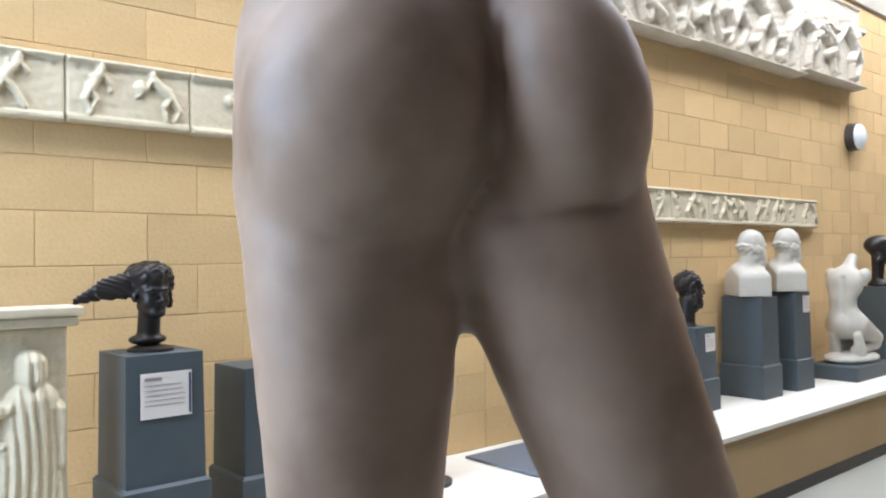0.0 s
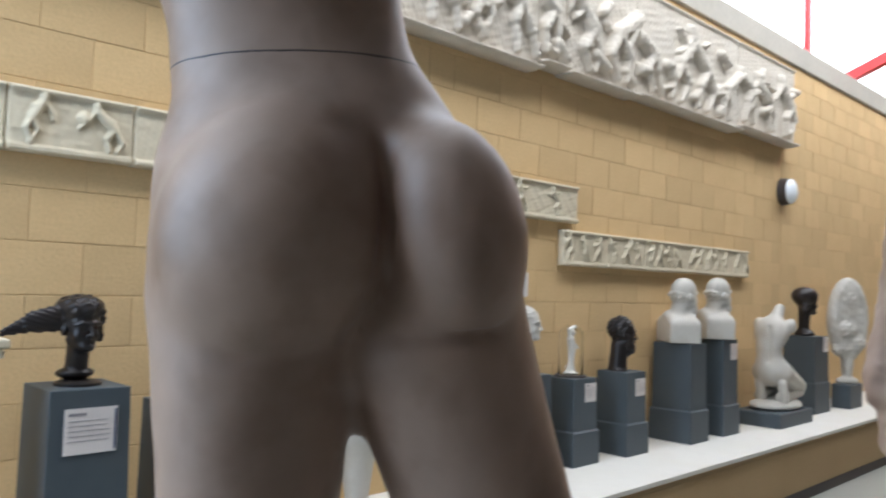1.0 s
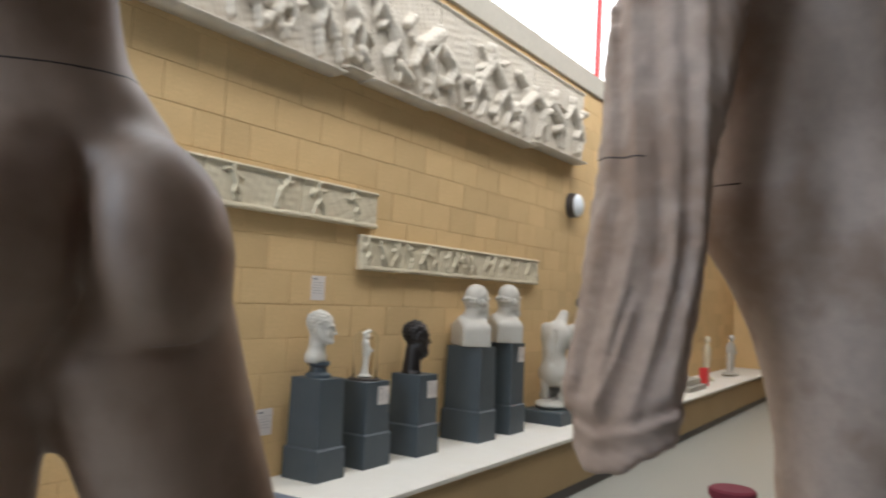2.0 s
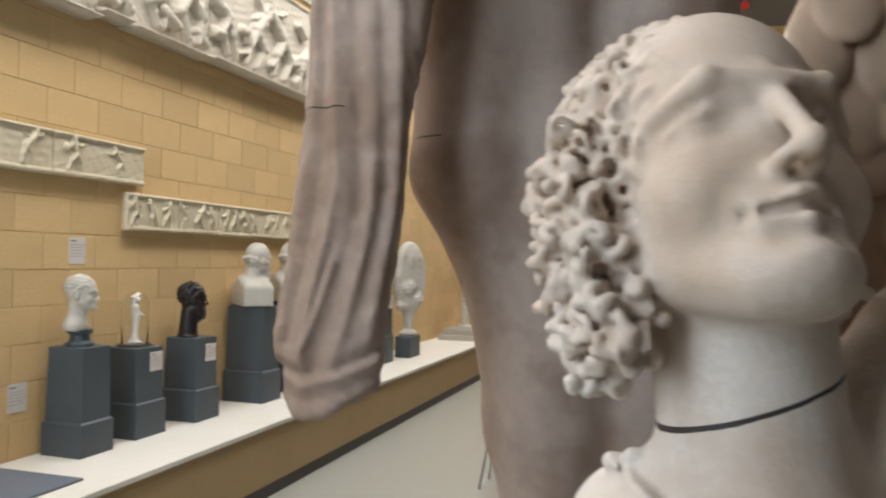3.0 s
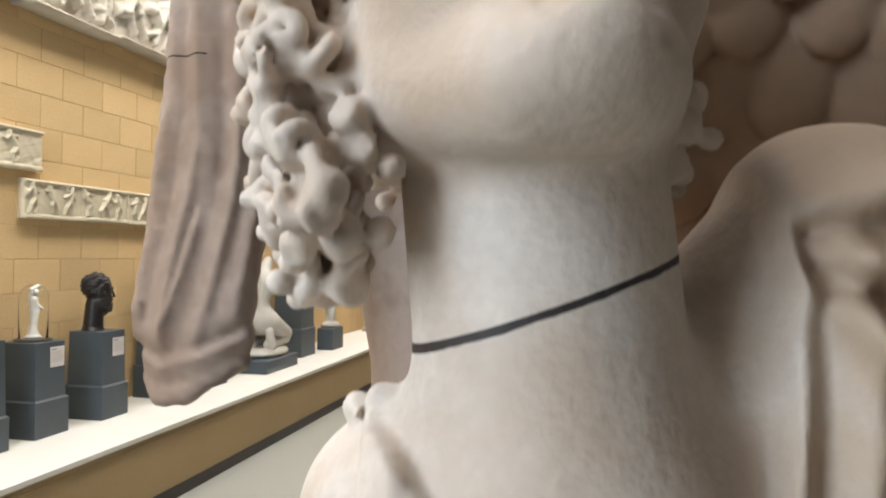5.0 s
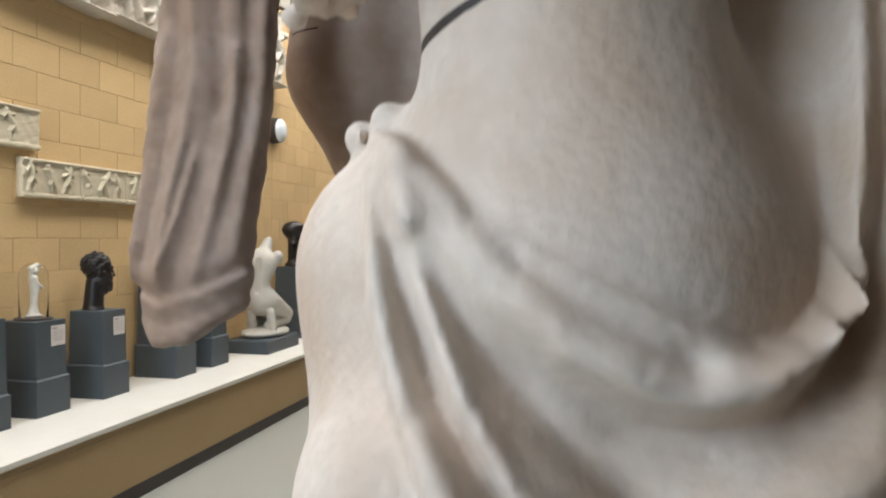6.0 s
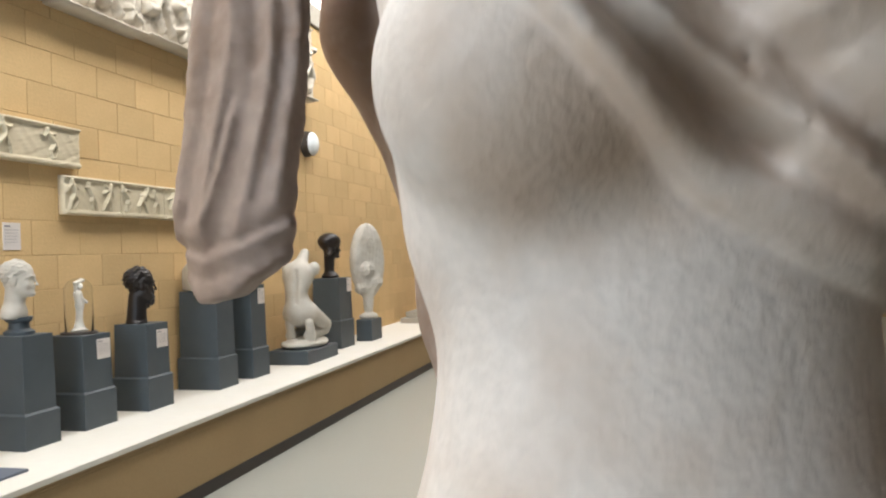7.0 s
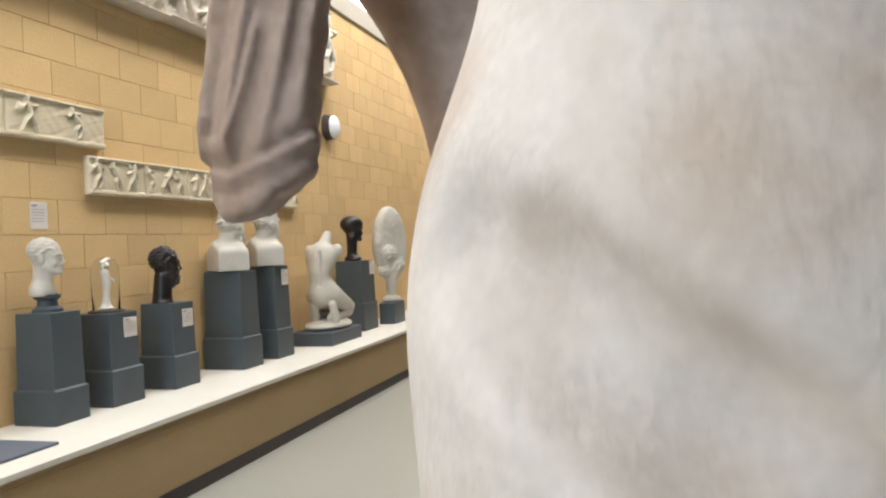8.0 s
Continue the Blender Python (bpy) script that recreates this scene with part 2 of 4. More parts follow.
def sculpt(name, field, lo, hi, step):
    """The surface where field is nought, as a mesh of quads (surface nets)."""
    ax = [np.arange(lo[i], hi[i] + step, step, dtype=np.float32) for i in range(3)]
    P = np.meshgrid(*ax, indexing="ij", sparse=True)
    F = np.broadcast_to(field(P), [len(a) for a in ax]).astype(np.float32).copy()
    for i in range(3):
        sl = [slice(None)] * 3
        for e in (0, -1):
            sl[i] = e
            F[tuple(sl)] = np.maximum(F[tuple(sl)], step * 0.5)
    n = np.array(F.shape) - 1
    neg = F < 0
    cnt = sum(neg[i:n[0] + i, j:n[1] + j, k:n[2] + k].astype(np.int8) for i in (0, 1) for j in (0, 1) for k in (0, 1))
    cells = np.argwhere((cnt > 0) & (cnt < 8))
    idx = np.full(tuple(n), -1, np.int64)
    idx[tuple(cells.T)] = np.arange(len(cells))
    s = np.zeros((len(cells), 3))
    c = np.zeros(len(cells))
    corners = [(i, j, k) for i in (0, 1) for j in (0, 1) for k in (0, 1)]
    for a in corners:
        for b in corners:
            if a < b and sum(x != y for x, y in zip(a, b)) == 1:
                fa = F[cells[:, 0] + a[0], cells[:, 1] + a[1], cells[:, 2] + a[2]]
                fb = F[cells[:, 0] + b[0], cells[:, 1] + b[1], cells[:, 2] + b[2]]
                hit = (fa < 0) != (fb < 0)
                t = np.where(hit, fa / np.where(hit, fa - fb, 1), 0)
                s += np.where(hit[:, None], np.array(a) + t[:, None] * (np.array(b) - np.array(a)), 0)
                c += hit
    V = np.array(lo) + (cells + s / c[:, None]) * step
    faces = []
    for i in range(3):
        j, k = (i + 1) % 3, (i + 2) % 3
        sl0, sl1 = [slice(None)] * 3, [slice(None)] * 3
        sl0[i], sl1[i] = slice(0, -1), slice(1, None)
        A, B = neg[tuple(sl0)], neg[tuple(sl1)]
        for flip, E in ((False, A & ~B), (True, ~A & B)):
            e = np.argwhere(E)
            e = e[(e[:, j] > 0) & (e[:, k] > 0) & (e[:, j] < n[j]) & (e[:, k] < n[k])]
            q = []
            for dj, dk in ((1, 1), (0, 1), (0, 0), (1, 0)):
                o = e.copy()
                o[:, j] -= dj
                o[:, k] -= dk
                q.append(idx[tuple(o.T)])
            q = np.stack(q, 1)
            faces.append(q[:, ::-1] if flip else q)
    Q = np.concatenate(faces)
    me = bpy.data.meshes.new(name)
    me.from_pydata(V.tolist(), [], Q.tolist())
    me.shade_smooth()
    return me


def statue(name, me, mat, label, category="statue", m=None, group=""):
    me.materials.append(mat)
    ob = new(name, me)
    if m is not None:
        ob.matrix_basis = m
    return tagged(ob, label, category, group)


# ---- the room ----
X0, X1, Y1, ROOF = -3.0, 17.0, -9.0, 6.8
bm = bmesh.new()
box(bm, X0, X1 + 0.3, 0.004, 0.30, 0.0, 4.36)
wall = tagged(part("wall_north", bm, M_MORTAR), "long tan concrete block wall with thin joints", "wall", kind="structure")
bm = bmesh.new()
box(bm, X0, X1 + 0.3, -0.035, 0.32, 4.362, 4.61, 0.01)
tagged(part("coping", bm, M_COPING), "grey concrete coping along the wall top", "coping", kind="structure")
bm = bmesh.new()
box(bm, X0 - 0.3, X1 + 0.3, Y1 - 0.3, 0.3, -0.2, 0.0)
tagged(part("floor", bm, M_FLOOR), "pale grey-green smooth sheet floor", "floor", kind="structure")
bm = bmesh.new()
box(bm, X1, X1 + 0.3, Y1, 0.004, 0.004, ROOF)
tagged(part("wall_east", bm, M_BLOCK), "tan block end wall", "wall", kind="structure")
# unseen south wall, added to close the room; dark against bounce
bm = bmesh.new()
box(bm, X0 - 0.3, X1 + 0.3, Y1 - 0.3, Y1, 0.004, ROOF)
tagged(part("wall_south", bm, M_PLAIN), "unseen dark wall added to close the room and cut bounced light", "wall", kind="structure")
# west wall with its tall window opening
bm = bmesh.new()
box(bm, X0 - 0.3, X0, Y1, -2.5, 0.004, ROOF)
box(bm, X0 - 0.3, X0, -0.3, 0.3, 0.004, ROOF)
box(bm, X0 - 0.3, X0, -2.5, -0.3, 0.004, 1.2)
box(bm, X0 - 0.3, X0, -2.5, -0.3, 4.8, ROOF)
tagged(part("wall_west", bm, M_PLAIN), "unseen dark wall with a tall window", "wall", kind="structure")
win = thing("window_1", (X0 - 0.15, -1.40, 1.2), "tall daylit window in the end wall", "window", kind="structure")
bm = bmesh.new()
box(bm, -0.01, 0.01, -1.08, 1.08, 0.02, 3.58)
part("pane", bm, M_SKYLIGHT, win)
for y in (-1.07, -0.36, 0.36, 1.07):
    bm = bmesh.new()
    box(bm, 0.015, 0.07, y - 0.03, y + 0.03, 0.0, 3.6)
    part("window_frame", bm, M_METAL, win)
# roof: unseen solid part added over the south half, kept dark; glazed over the north half
bm = bmesh.new()
box(bm, X0 - 0.3, X1 + 0.3, Y1 - 0.3, -2.2, ROOF, ROOF + 0.2)
tagged(part("ceiling", bm, M_CEIL), "unseen dark ceiling added to cut bounced light", "ceiling", kind="structure")
bm = bmesh.new()
box(bm, X0 - 0.3, X1 + 0.3, -2.2, 0.5, ROOF + 0.1, ROOF + 0.14)
tagged(part("roof_glazing", bm, M_SKYLIGHT), "bright white glazed roof under an overcast sky", "roof light", kind="structure")
bm = bmesh.new()
box(bm, X0, X1 + 0.3, 0.30, 0.34, 4.3, ROOF + 0.1)
tagged(part("clerestory_glazing", bm, M_SKYLIGHT), "bright white glazing above the block wall", "glazing", kind="structure")


def rod(bm, a, b, r, seg=4):
    a, b = Vector(a), Vector(b)
    d = (b - a)
    m = Matrix.Translation((a + b) / 2) @ d.to_track_quat("Z", "Y").to_matrix().to_4x4() @ Matrix.Rotation(math.pi / 4, 4, "Z")
    bmesh.ops.create_cone(bm, cap_ends=True, segments=seg, radius1=r, radius2=r, depth=d.length, matrix=m)


for a, b, r in (((8.9, 0.15, 4.61), (8.9, 0.15, ROOF + 0.1), 0.045), ((13.5, 0.15, 4.61), (13.5, 0.15, ROOF + 0.1), 0.045),
                ((10.4, 0.2, 4.72), (10.4, -4.8, 6.75), 0.09), ((15.2, 0.2, 4.72), (15.2, -4.8, 6.75), 0.09)):
    bm = bmesh.new()
    rod(bm, a, b, r)
    tagged(part("roof_beam", bm, M_RED), "bright red painted steel member of the glazed roof", "beam", "red roof steel")

# ledge along the wall
LZ, LY = 0.535, -0.87
ledge = thing("ledge", (0, 0, 0), "long low display ledge with a white top and tan front", "plinth", kind="structure")
bm = bmesh.new()
box(bm, X0, X1, LY + 0.012, 0.0, 0.075, LZ - 0.035)
part("ledge_front", bm, M_LEDGE, ledge, "tan ledge front")
bm = bmesh.new()
box(bm, X0, X1, LY - 0.006, 0.002, LZ - 0.033, LZ, 0.004)
part("ledge_top", bm, M_LEDGE_TOP, ledge, "white painted ledge top")
for i in range(3):
    bm = bmesh.new()
    box(bm, X0, X1, LY + 0.005, LY + 0.013, LZ - 0.048 - 0.016 * i, LZ - 0.036 - 0.016 * i)
    part("nosing", bm, M_LEDGE, ledge)
bm = bmesh.new()
box(bm, X0, X1, LY + 0.006, LY + 0.02, 0.0, 0.09)
part("skirting", bm, M_SKIRT, ledge, "dark skirting board")

# round wall lamp
lamp = thing("wall_lamp", (7.82, 0.0, 2.90), "round white bulkhead lamp with a dark rim on the block wall", "lamp")
bm = bmesh.new()
bmesh.ops.create_cone(bm, cap_ends=True, segments=36, radius1=0.15, radius2=0.14, depth=0.09, matrix=pose(0, -0.047, 0, 90))
part("rim", bm, M_SKIRT, lamp)
bm = bmesh.new()
bmesh.ops.create_uvsphere(bm, u_segments=32, v_segments=16, radius=0.135, matrix=pose(0, -0.09, 0) @ Matrix.Diagonal((1, 0.5, 1, 1)))
part("diffuser", bm, M_OPAL, lamp, smooth=True)


# ---- pedestals ----
def card(parent, x, y, z, w, h, rz=0, stripe=False, lines=5):
    """A caption card with lines of print on the face that looks along -y."""
    m = pose(x, y, z, 0, 0, rz)
    bm = bmesh.new()
    box(bm, -w / 2, w / 2, -0.004, 0.0, -h / 2, h / 2)
    bm.transform(m)
    c = part("label", bm, M_CARD, parent, "caption card with small print")
    bm = bmesh.new()
    box(bm, -w * 0.43, -w * 0.1, -0.0055, -0.0045, h * 0.34, h * 0.40)
    for i in range(lines):
        z0 = h * (0.22 - 0.11 * i)
        box(bm, -w * 0.43, w * (0.40 - 0.12 * random.random()), -0.0055, -0.0045, z0, z0 + h * 0.014)
    bm.transform(m)
    part("print", bm, M_INK, c)
    if stripe:
        bm = bmesh.new()
        box(bm, w * 0.44, w * 0.485, -0.0055, -0.0045, -h * 0.45, h * 0.45)
        bm.transform(m)
        part("stripe", bm, M_BLUE, c)


def pedestal(x0, x1, yf, yb, base_top, top, taper=0.006, inset=0.014, label="dark grey-blue painted stepped pedestal"):
    cx = (x0 + x1) / 2
    p = thing("pedestal", (cx, 0, LZ), label, "pedestal", "pedestals on the ledge")
    w = (x1 - x0) / 2
    bm = bmesh.new()
    box(bm, -w, w, yf, yb, 0.0, base_top - LZ - 0.012)
    box(bm, -w, w, yf, yb, base_top - LZ - 0.012, base_top - LZ, taper=inset * 0.8)
    part("base", bm, M_GREY, p)
    if top > base_top:
        bm = bmesh.new()
        box(bm, -w + inset, w - inset, yf + inset, yb - inset, base_top - LZ - 0.004, top - LZ, 0.003, taper)
        part("shaft", bm, M_GREY, p)
    return p

ped = pedestal(0.10, 0.43, -0.60, -0.27, 0.86, 1.335)
card(ped, 0.0, -0.585, 0.65, 0.19, 0.165, stripe=True)
pedestal(0.60, 0.92, -0.52, -0.2, 0.80, 1.235)
pedestal(3.09, 3.37, -0.345, -0.05, 0.745, 1.19)
ped = pedestal(3.61, 3.92, -0.325, -0.02, 0.775, 1.135)
card(ped, 0.06, -0.306, 0.5, 0.13, 0.13)
ped = pedestal(4.23, 4.53, -0.355, -0.05, 0.775, 1.15)
card(ped, 0.05, -0.336, 0.5, 0.13, 0.13)
pedestal(5.085, 5.39, -0.41, -0.03, 0.80, 1.34)
ped = pedestal(5.66, 5.966, -0.41, -0.1, 0.80, 1.36)
card(ped, 0.06, -0.391, 0.72, 0.12, 0.14)
pedestal(6.48, 7.25, -0.56, -0.12, 0.67, 0.67, label="low dark grey painted block under the kneeling figure")
ped = pedestal(7.73, 8.15, -0.41, -0.05, 0.86, 1.34)
card(ped, 0.12, -0.391, 0.72, 0.14, 0.16)
ped = pedestal(8.5, 8.88, -0.5, -0.3, 0.80, 0.80, label="small dark block under the oval relief")


# ---- near statues ----
def body_field(P, hi=0.0):
    x, y, z = P
    z = z - hi
    P = (x, y, z)
    lb = ball(P, (-0.062, -0.028, 1.803), (0.118, 0.098, 0.128), (0, 8, 0))
    rb = ball(P, (0.116, -0.022, 1.812), (0.076, 0.094, 0.116), (0, -12, 0))
    lt = limb(P, (-0.086, 0.038, 1.72), (-0.086, 0.034, 1.22), 0.113, 0.066)
    rt = limb(P, (0.103, 0.038, 1.70), (0.272, 0.034, 1.22), 0.106, 0.073)
    lt = smin(lt, ball(P, (-0.122, 0.035, 1.83), (0.080, 0.085, 0.13)), 0.05)
    rt = smin(rt, ball(P, (0.116, 0.04, 1.76), (0.066, 0.08, 0.11)), 0.04)
    lt = smin(lt, lb, 0.022)
    rt = smin(rt, rb, 0.022)
    lt = smin(lt, limb(P, (-0.088, 0.03, 1.22), (-0.085, 0.07, 0.82), 0.064, 0.038), 0.03)
    rt = smin(rt, limb(P, (0.262, 0.03, 1.22), (0.28, 0.09, 0.82), 0.070, 0.038), 0.03)
    lt = smin(lt, limb(P, (-0.085, 0.08, 0.785), (-0.085, 0.24, 0.77), 0.042, 0.03), 0.03)
    rt = smin(rt, limb(P, (0.28, 0.10, 0.785), (0.28, 0.26, 0.77), 0.042, 0.03), 0.03)
    F = smin(lt, rt, 0.006)
    pelvis = ball(P, (-0.012, 0.05, 1.880), (0.150, 0.108, 0.125))
    waist = limb(P, (-0.048, 0.035, 1.90), (-0.076, 0.035, 2.08), 0.138, 0.128, (1, 0.68))
    chest = ball(P, (-0.11, 0.03, 2.27), (0.190, 0.11, 0.2))
    F = smin(F, smin(pelvis, smin(waist, chest, 0.07), 0.05), 0.035)
    F = smin(F, limb(P, (-0.22, 0.03, 2.40), (0.08, 0.03, 2.40), 0.06, 0.06), 0.05)
    F = smin(F, limb(P, (-0.23, 0.03, 2.40), (-0.27, 0.16, 2.58), 0.05, 0.042), 0.03)
    F = smin(F, limb(P, (0.09, 0.03, 2.40), (0.14, 0.16, 2.58), 0.05, 0.042), 0.03)
    F = smin(F, limb(P, (-0.07, 0.03, 2.42), (-0.06, 0.03, 2.54), 0.055, 0.055), 0.03)
    F = smin(F, ball(P, (-0.05, 0.04, 2.64), (0.08, 0.1, 0.12)), 0.02)
    # furrow of the spine, with the hollows beside it
    F = smax(F, -limb(P, (0.022, -0.082, 1.93), (-0.052, -0.072, 2.24), 0.016, 0.018), 0.035)
    F = smax(F, -ball(P, (0.072, -0.085, 1.962), (0.022, 0.030, 0.022)), 0.03)
    F = smin(F, limb(P, (0.020, 0.03, 1.66), (0.028, 0.03, 1.63), 0.055, 0.035), 0.015)
    # cleft
    line = ((0.022, -0.054, 1.95), (0.042, -0.060, 1.89), (0.051, -0.068, 1.82), (0.046, -0.068, 1.755), (0.034, -0.062, 1.715), (0.022, -0.050, 1.68), (0.016, -0.040, 1.636), (0.026, -0.030, 1.585))
    for a, b in zip(line, line[1:]):
        F = smax(F, -limb(P, a, b, 0.009, 0.009), 0.007)
    # folds under the seat
    for a, b in (((-0.120, -0.073, 1.684), (-0.06, -0.076, 1.676)), ((-0.06, -0.076, 1.676), (-0.015, -0.058, 1.679)), ((0.040, -0.052, 1.699), (0.10, -0.072, 1.703)), ((0.10, -0.072, 1.703), (0.18, -0.047, 1.714))):
        F = smax(F, -limb(P, a, b, 0.0060, 0.0060), 0.005)
    return F


me = sculpt("statue_nude_back", lambda P: body_field(P) + 0.0012 * ripple(P, 0.2) + 0.0005 * ripple(P, 0.05, 2), (-0.38, -0.2, 0.72), (0.36, 0.34, 2.8), 0.0075)
statue("standing_statue", me, M_BROWN, "life-size brown-grey plaster nude statue seen from behind", m=pose(-0.382, -2.887, 0, 0, 0, -40))


def plinth(name, x, y, rz, w, d, h, label):
    bm = bmesh.new()
    box(bm, -w / 2, w / 2, -d / 2, d / 2, 0.0, h, 0.01)
    ob = part(name, bm, M_GREY)
    ob.matrix_basis = pose(x, y, 0, 0, 0, rz)
    return tagged(ob, label, "plinth")


plinth("statue_plinth", -0.35, -2.83, -40, 0.72, 0.56, 0.74, "dark grey plinth under the nude statue")


def turned(P, c, rz):
    a = radians(rz)
    x, y, z = P[0] - c[0], P[1] - c[1], P[2] - c[2]
    return (math.cos(a) * x + math.sin(a) * y, -math.sin(a) * x + math.cos(a) * y, z)


def away(x, z, path):
    """Distance in the x-z plane from a bent line."""
    out = None
    for (ax, az), (bx, bz) in zip(path, path[1:]):
        dx, dz = bx - ax, bz - az
        t = np.clip(((x - ax) * dx + (z - az) * dz) / (dx * dx + dz * dz), 0, 1)
        d = (x - ax - t * dx) ** 2 + (z - az - t * dz) ** 2
        out = d if out is None else np.minimum(out, d)
    return np.sqrt(out)


def drapery(x, z, folds):
    """Height of the cloth: each fold is a bent line with the height of its ridge (or depth of its valley) and its half width."""
    out = 0
    for path, h, w in folds:
        out = out + h * np.exp(-(away(x, z, path) / w) ** 2)
    return out


def along(v, table):
    return np.interp(v.ravel(), [p[0] for p in table], [p[1] for p in table]).reshape(v.shape)


CLOAK_FOLDS = (
    (((-0.085, 2.44), (-0.090, 1.95), (-0.101, 1.86), (-0.117, 1.745), (-0.128, 1.66)), 0.007, 0.011),
    (((-0.070, 2.44), (-0.069, 1.93), (-0.077, 1.83), (-0.092, 1.74), (-0.108, 1.65)), -0.008, 0.009),
    (((-0.058, 2.44), (-0.048, 1.943), (-0.043, 1.883), (-0.053, 1.807), (-0.066, 1.747), (-0.083, 1.627)), 0.010, 0.008),
    (((-0.041, 1.766), (-0.058, 1.702), (-0.080, 1.64)), 0.009, 0.006),
    (((-0.046, 1.79), (-0.062, 1.72), (-0.076, 1.66)), -0.006, 0.005),
    (((-0.025, 2.44), (-0.014, 1.95), (-0.012, 1.85), (-0.026, 1.76), (-0.050, 1.66), (-0.062, 1.62)), -0.012, 0.013),
    (((0.010, 1.90), (0.006, 1.80), (-0.006, 1.735), (-0.030, 1.627)), 0.007, 0.007),
    (((0.020, 2.44), (0.022, 1.95), (0.024, 1.86), (0.012, 1.76), (-0.008, 1.66)), -0.006, 0.008),
    (((0.056, 2.44), (0.045, 1.967), (0.043, 1.869), (0.031, 1.756), (0.018, 1.66)), 0.009, 0.009),
    (((-0.118, 1.600), (-0.082, 1.587), (-0.022, 1.606), (0.034, 1.632)), 0.006, 0.006),
    (((-0.118, 1.616), (-0.082, 1.603), (-0.022, 1.621), (0.034, 1.646)), -0.006, 0.007),
    (((-0.118, 1.578), (-0.082, 1.566), (-0.022, 1.585), (0.034, 1.612)), -0.004, 0.007))


def draped_field(P):
    """The cloak: a thick hanging bundle of folds with a rolled hem."""
    x, y, z = P
    mid = along(z, ((1.53, -0.050), (1.607, -0.050), (1.622, -0.054), (1.64, -0.056), (1.75, -0.042), (1.86, -0.031), (1.97, -0.021), (2.12, -0.003), (2.42, 0.03)))
    half = along(z, ((1.53, 0.074), (1.607, 0.075), (1.622, 0.084), (1.64, 0.087), (1.75, 0.086), (1.86, 0.085), (1.97, 0.083), (2.12, 0.094), (2.42, 0.10)))
    s = x - mid
    yy = y + 0.42 * s
    r = np.sqrt((s / half) ** 2 + (yy / 0.05) ** 2)
    F = (r - 1) * 0.047
    F = F - 0.5 * drapery(x + 0.006 * np.sin(9 * z), z, CLOAK_FOLDS) * np.clip(0.4 - yy / 0.04, 0, 1)
    hem = along(x, ((-0.16, 1.60), (-0.125, 1.558), (-0.10, 1.538), (-0.053, 1.541), (-0.023, 1.564), (0.019, 1.585), (0.04, 1.60)))
    F = smax(F, hem - z + 0.003 * ripple((x, y * 0, z * 0), 0.05, 3), 0.014)
    F = smax(F, z - 2.42, 0.03)
    return F + 0.0012 * ripple(P, 0.05, 3) + 0.0006 * ripple(P, 0.018, 5)


def cloaked_field(P):
    x, y, z = P
    back = body_field(turned(P, (0.37, 0.20, 0.0), 55), 0.11)
    back = smin(back, limb(P, (0.15, 0.13, 2.45), (0.155, 0.14, 1.92), 0.105, 0.104), 0.03)
    for a, b, ra, rb in (((0.155, 0.14, 1.92), (0.250, 0.19, 1.72), 0.104, 0.102), ((0.250, 0.19, 1.72), (0.280, 0.20, 1.50), 0.104, 0.102), ((0.280, 0.20, 1.50), (0.320, 0.20, 1.2), 0.102, 0.08)):
        back = smin(back, limb(P, a, b, ra, rb), 0.03)
    back = smin(back, limb(P, (0.42, 0.22, 1.25), (0.44, 0.22, 2.25), 0.13, 0.15), 0.04)
    back = smin(back, limb(P, (0.02, 0.06, 2.36), (0.17, 0.14, 2.50), 0.06, 0.05), 0.05)
    return back + 0.0012 * ripple(P, 0.1, 3)


def merged(name, pieces):
    bm = bmesh.new()
    for piece in pieces:
        bm.from_mesh(piece)
        bpy.data.meshes.remove(piece)
    me = bpy.data.meshes.new(name)
    bm.to_mesh(me)
    bm.free()
    me.shade_smooth()
    return me


me = merged("statue_with_cloak", (sculpt("cloak", draped_field, (-0.17, -0.14, 1.52), (0.15, 0.15, 2.45), 0.0042), sculpt("figure", cloaked_field, (-0.10, -0.22, 0.84), (0.70, 0.62, 2.95), 0.0095)))
statue("cloaked_statue", me, M_DRAPE, "life-size grey plaster nude statue with a cloak hanging from one arm", m=pose(0.267, -3.34, 0, 0, 0, -75.6))
plinth("statue_plinth", 0.267 + 0.3 * 0.249 + 0.2 * 0.968, -3.34 - 0.3 * 0.968 + 0.2 * 0.249, -75.6, 0.62, 0.56, 0.85, "dark grey plinth under the cloaked statue")


def stamp(F, P, c, reach, solid, k):
    """Blends a small solid into the field, working only near it; with k below nought it is cut out instead."""
    sl = []
    for i in range(3):
        a = P[i].ravel()
        sl.append(slice(int(np.searchsorted(a, c[i] - reach)), int(np.searchsorted(a, c[i] + reach))))
    if any(s.start >= s.stop for s in sl):
        return
    Q = (P[0][sl[0]], P[1][:, sl[1]], P[2][:, :, sl[2]])
    old = F[sl[0], sl[1], sl[2]]
    F[sl[0], sl[1], sl[2]] = smin(old, solid(Q), k) if k > 0 else smax(old, -solid(Q), -k)


def ring(P, c, R, r, turn):
    M = np.array(Euler(turn).to_matrix()).T
    q = [P[i] - c[i] for i in range(3)]
    q = [M[i][0] * q[0] + M[i][1] * q[1] + M[i][2] * q[2] for i in range(3)]
    return np.sqrt((np.sqrt(q[0] ** 2 + q[1] ** 2) - R) ** 2 + q[2] ** 2) - r


HEAD_SIZE = 0.54
HEAD = Matrix.Translation((-0.0118, -0.004, 1.7925)) @ Matrix.Rotation(radians(0.0), 4, "Y") @ Matrix.Rotation(radians(12.5), 4, "Z") @ Matrix.Rotation(radians(-26), 4, "X") @ Matrix.Scale(HEAD_SIZE, 4)


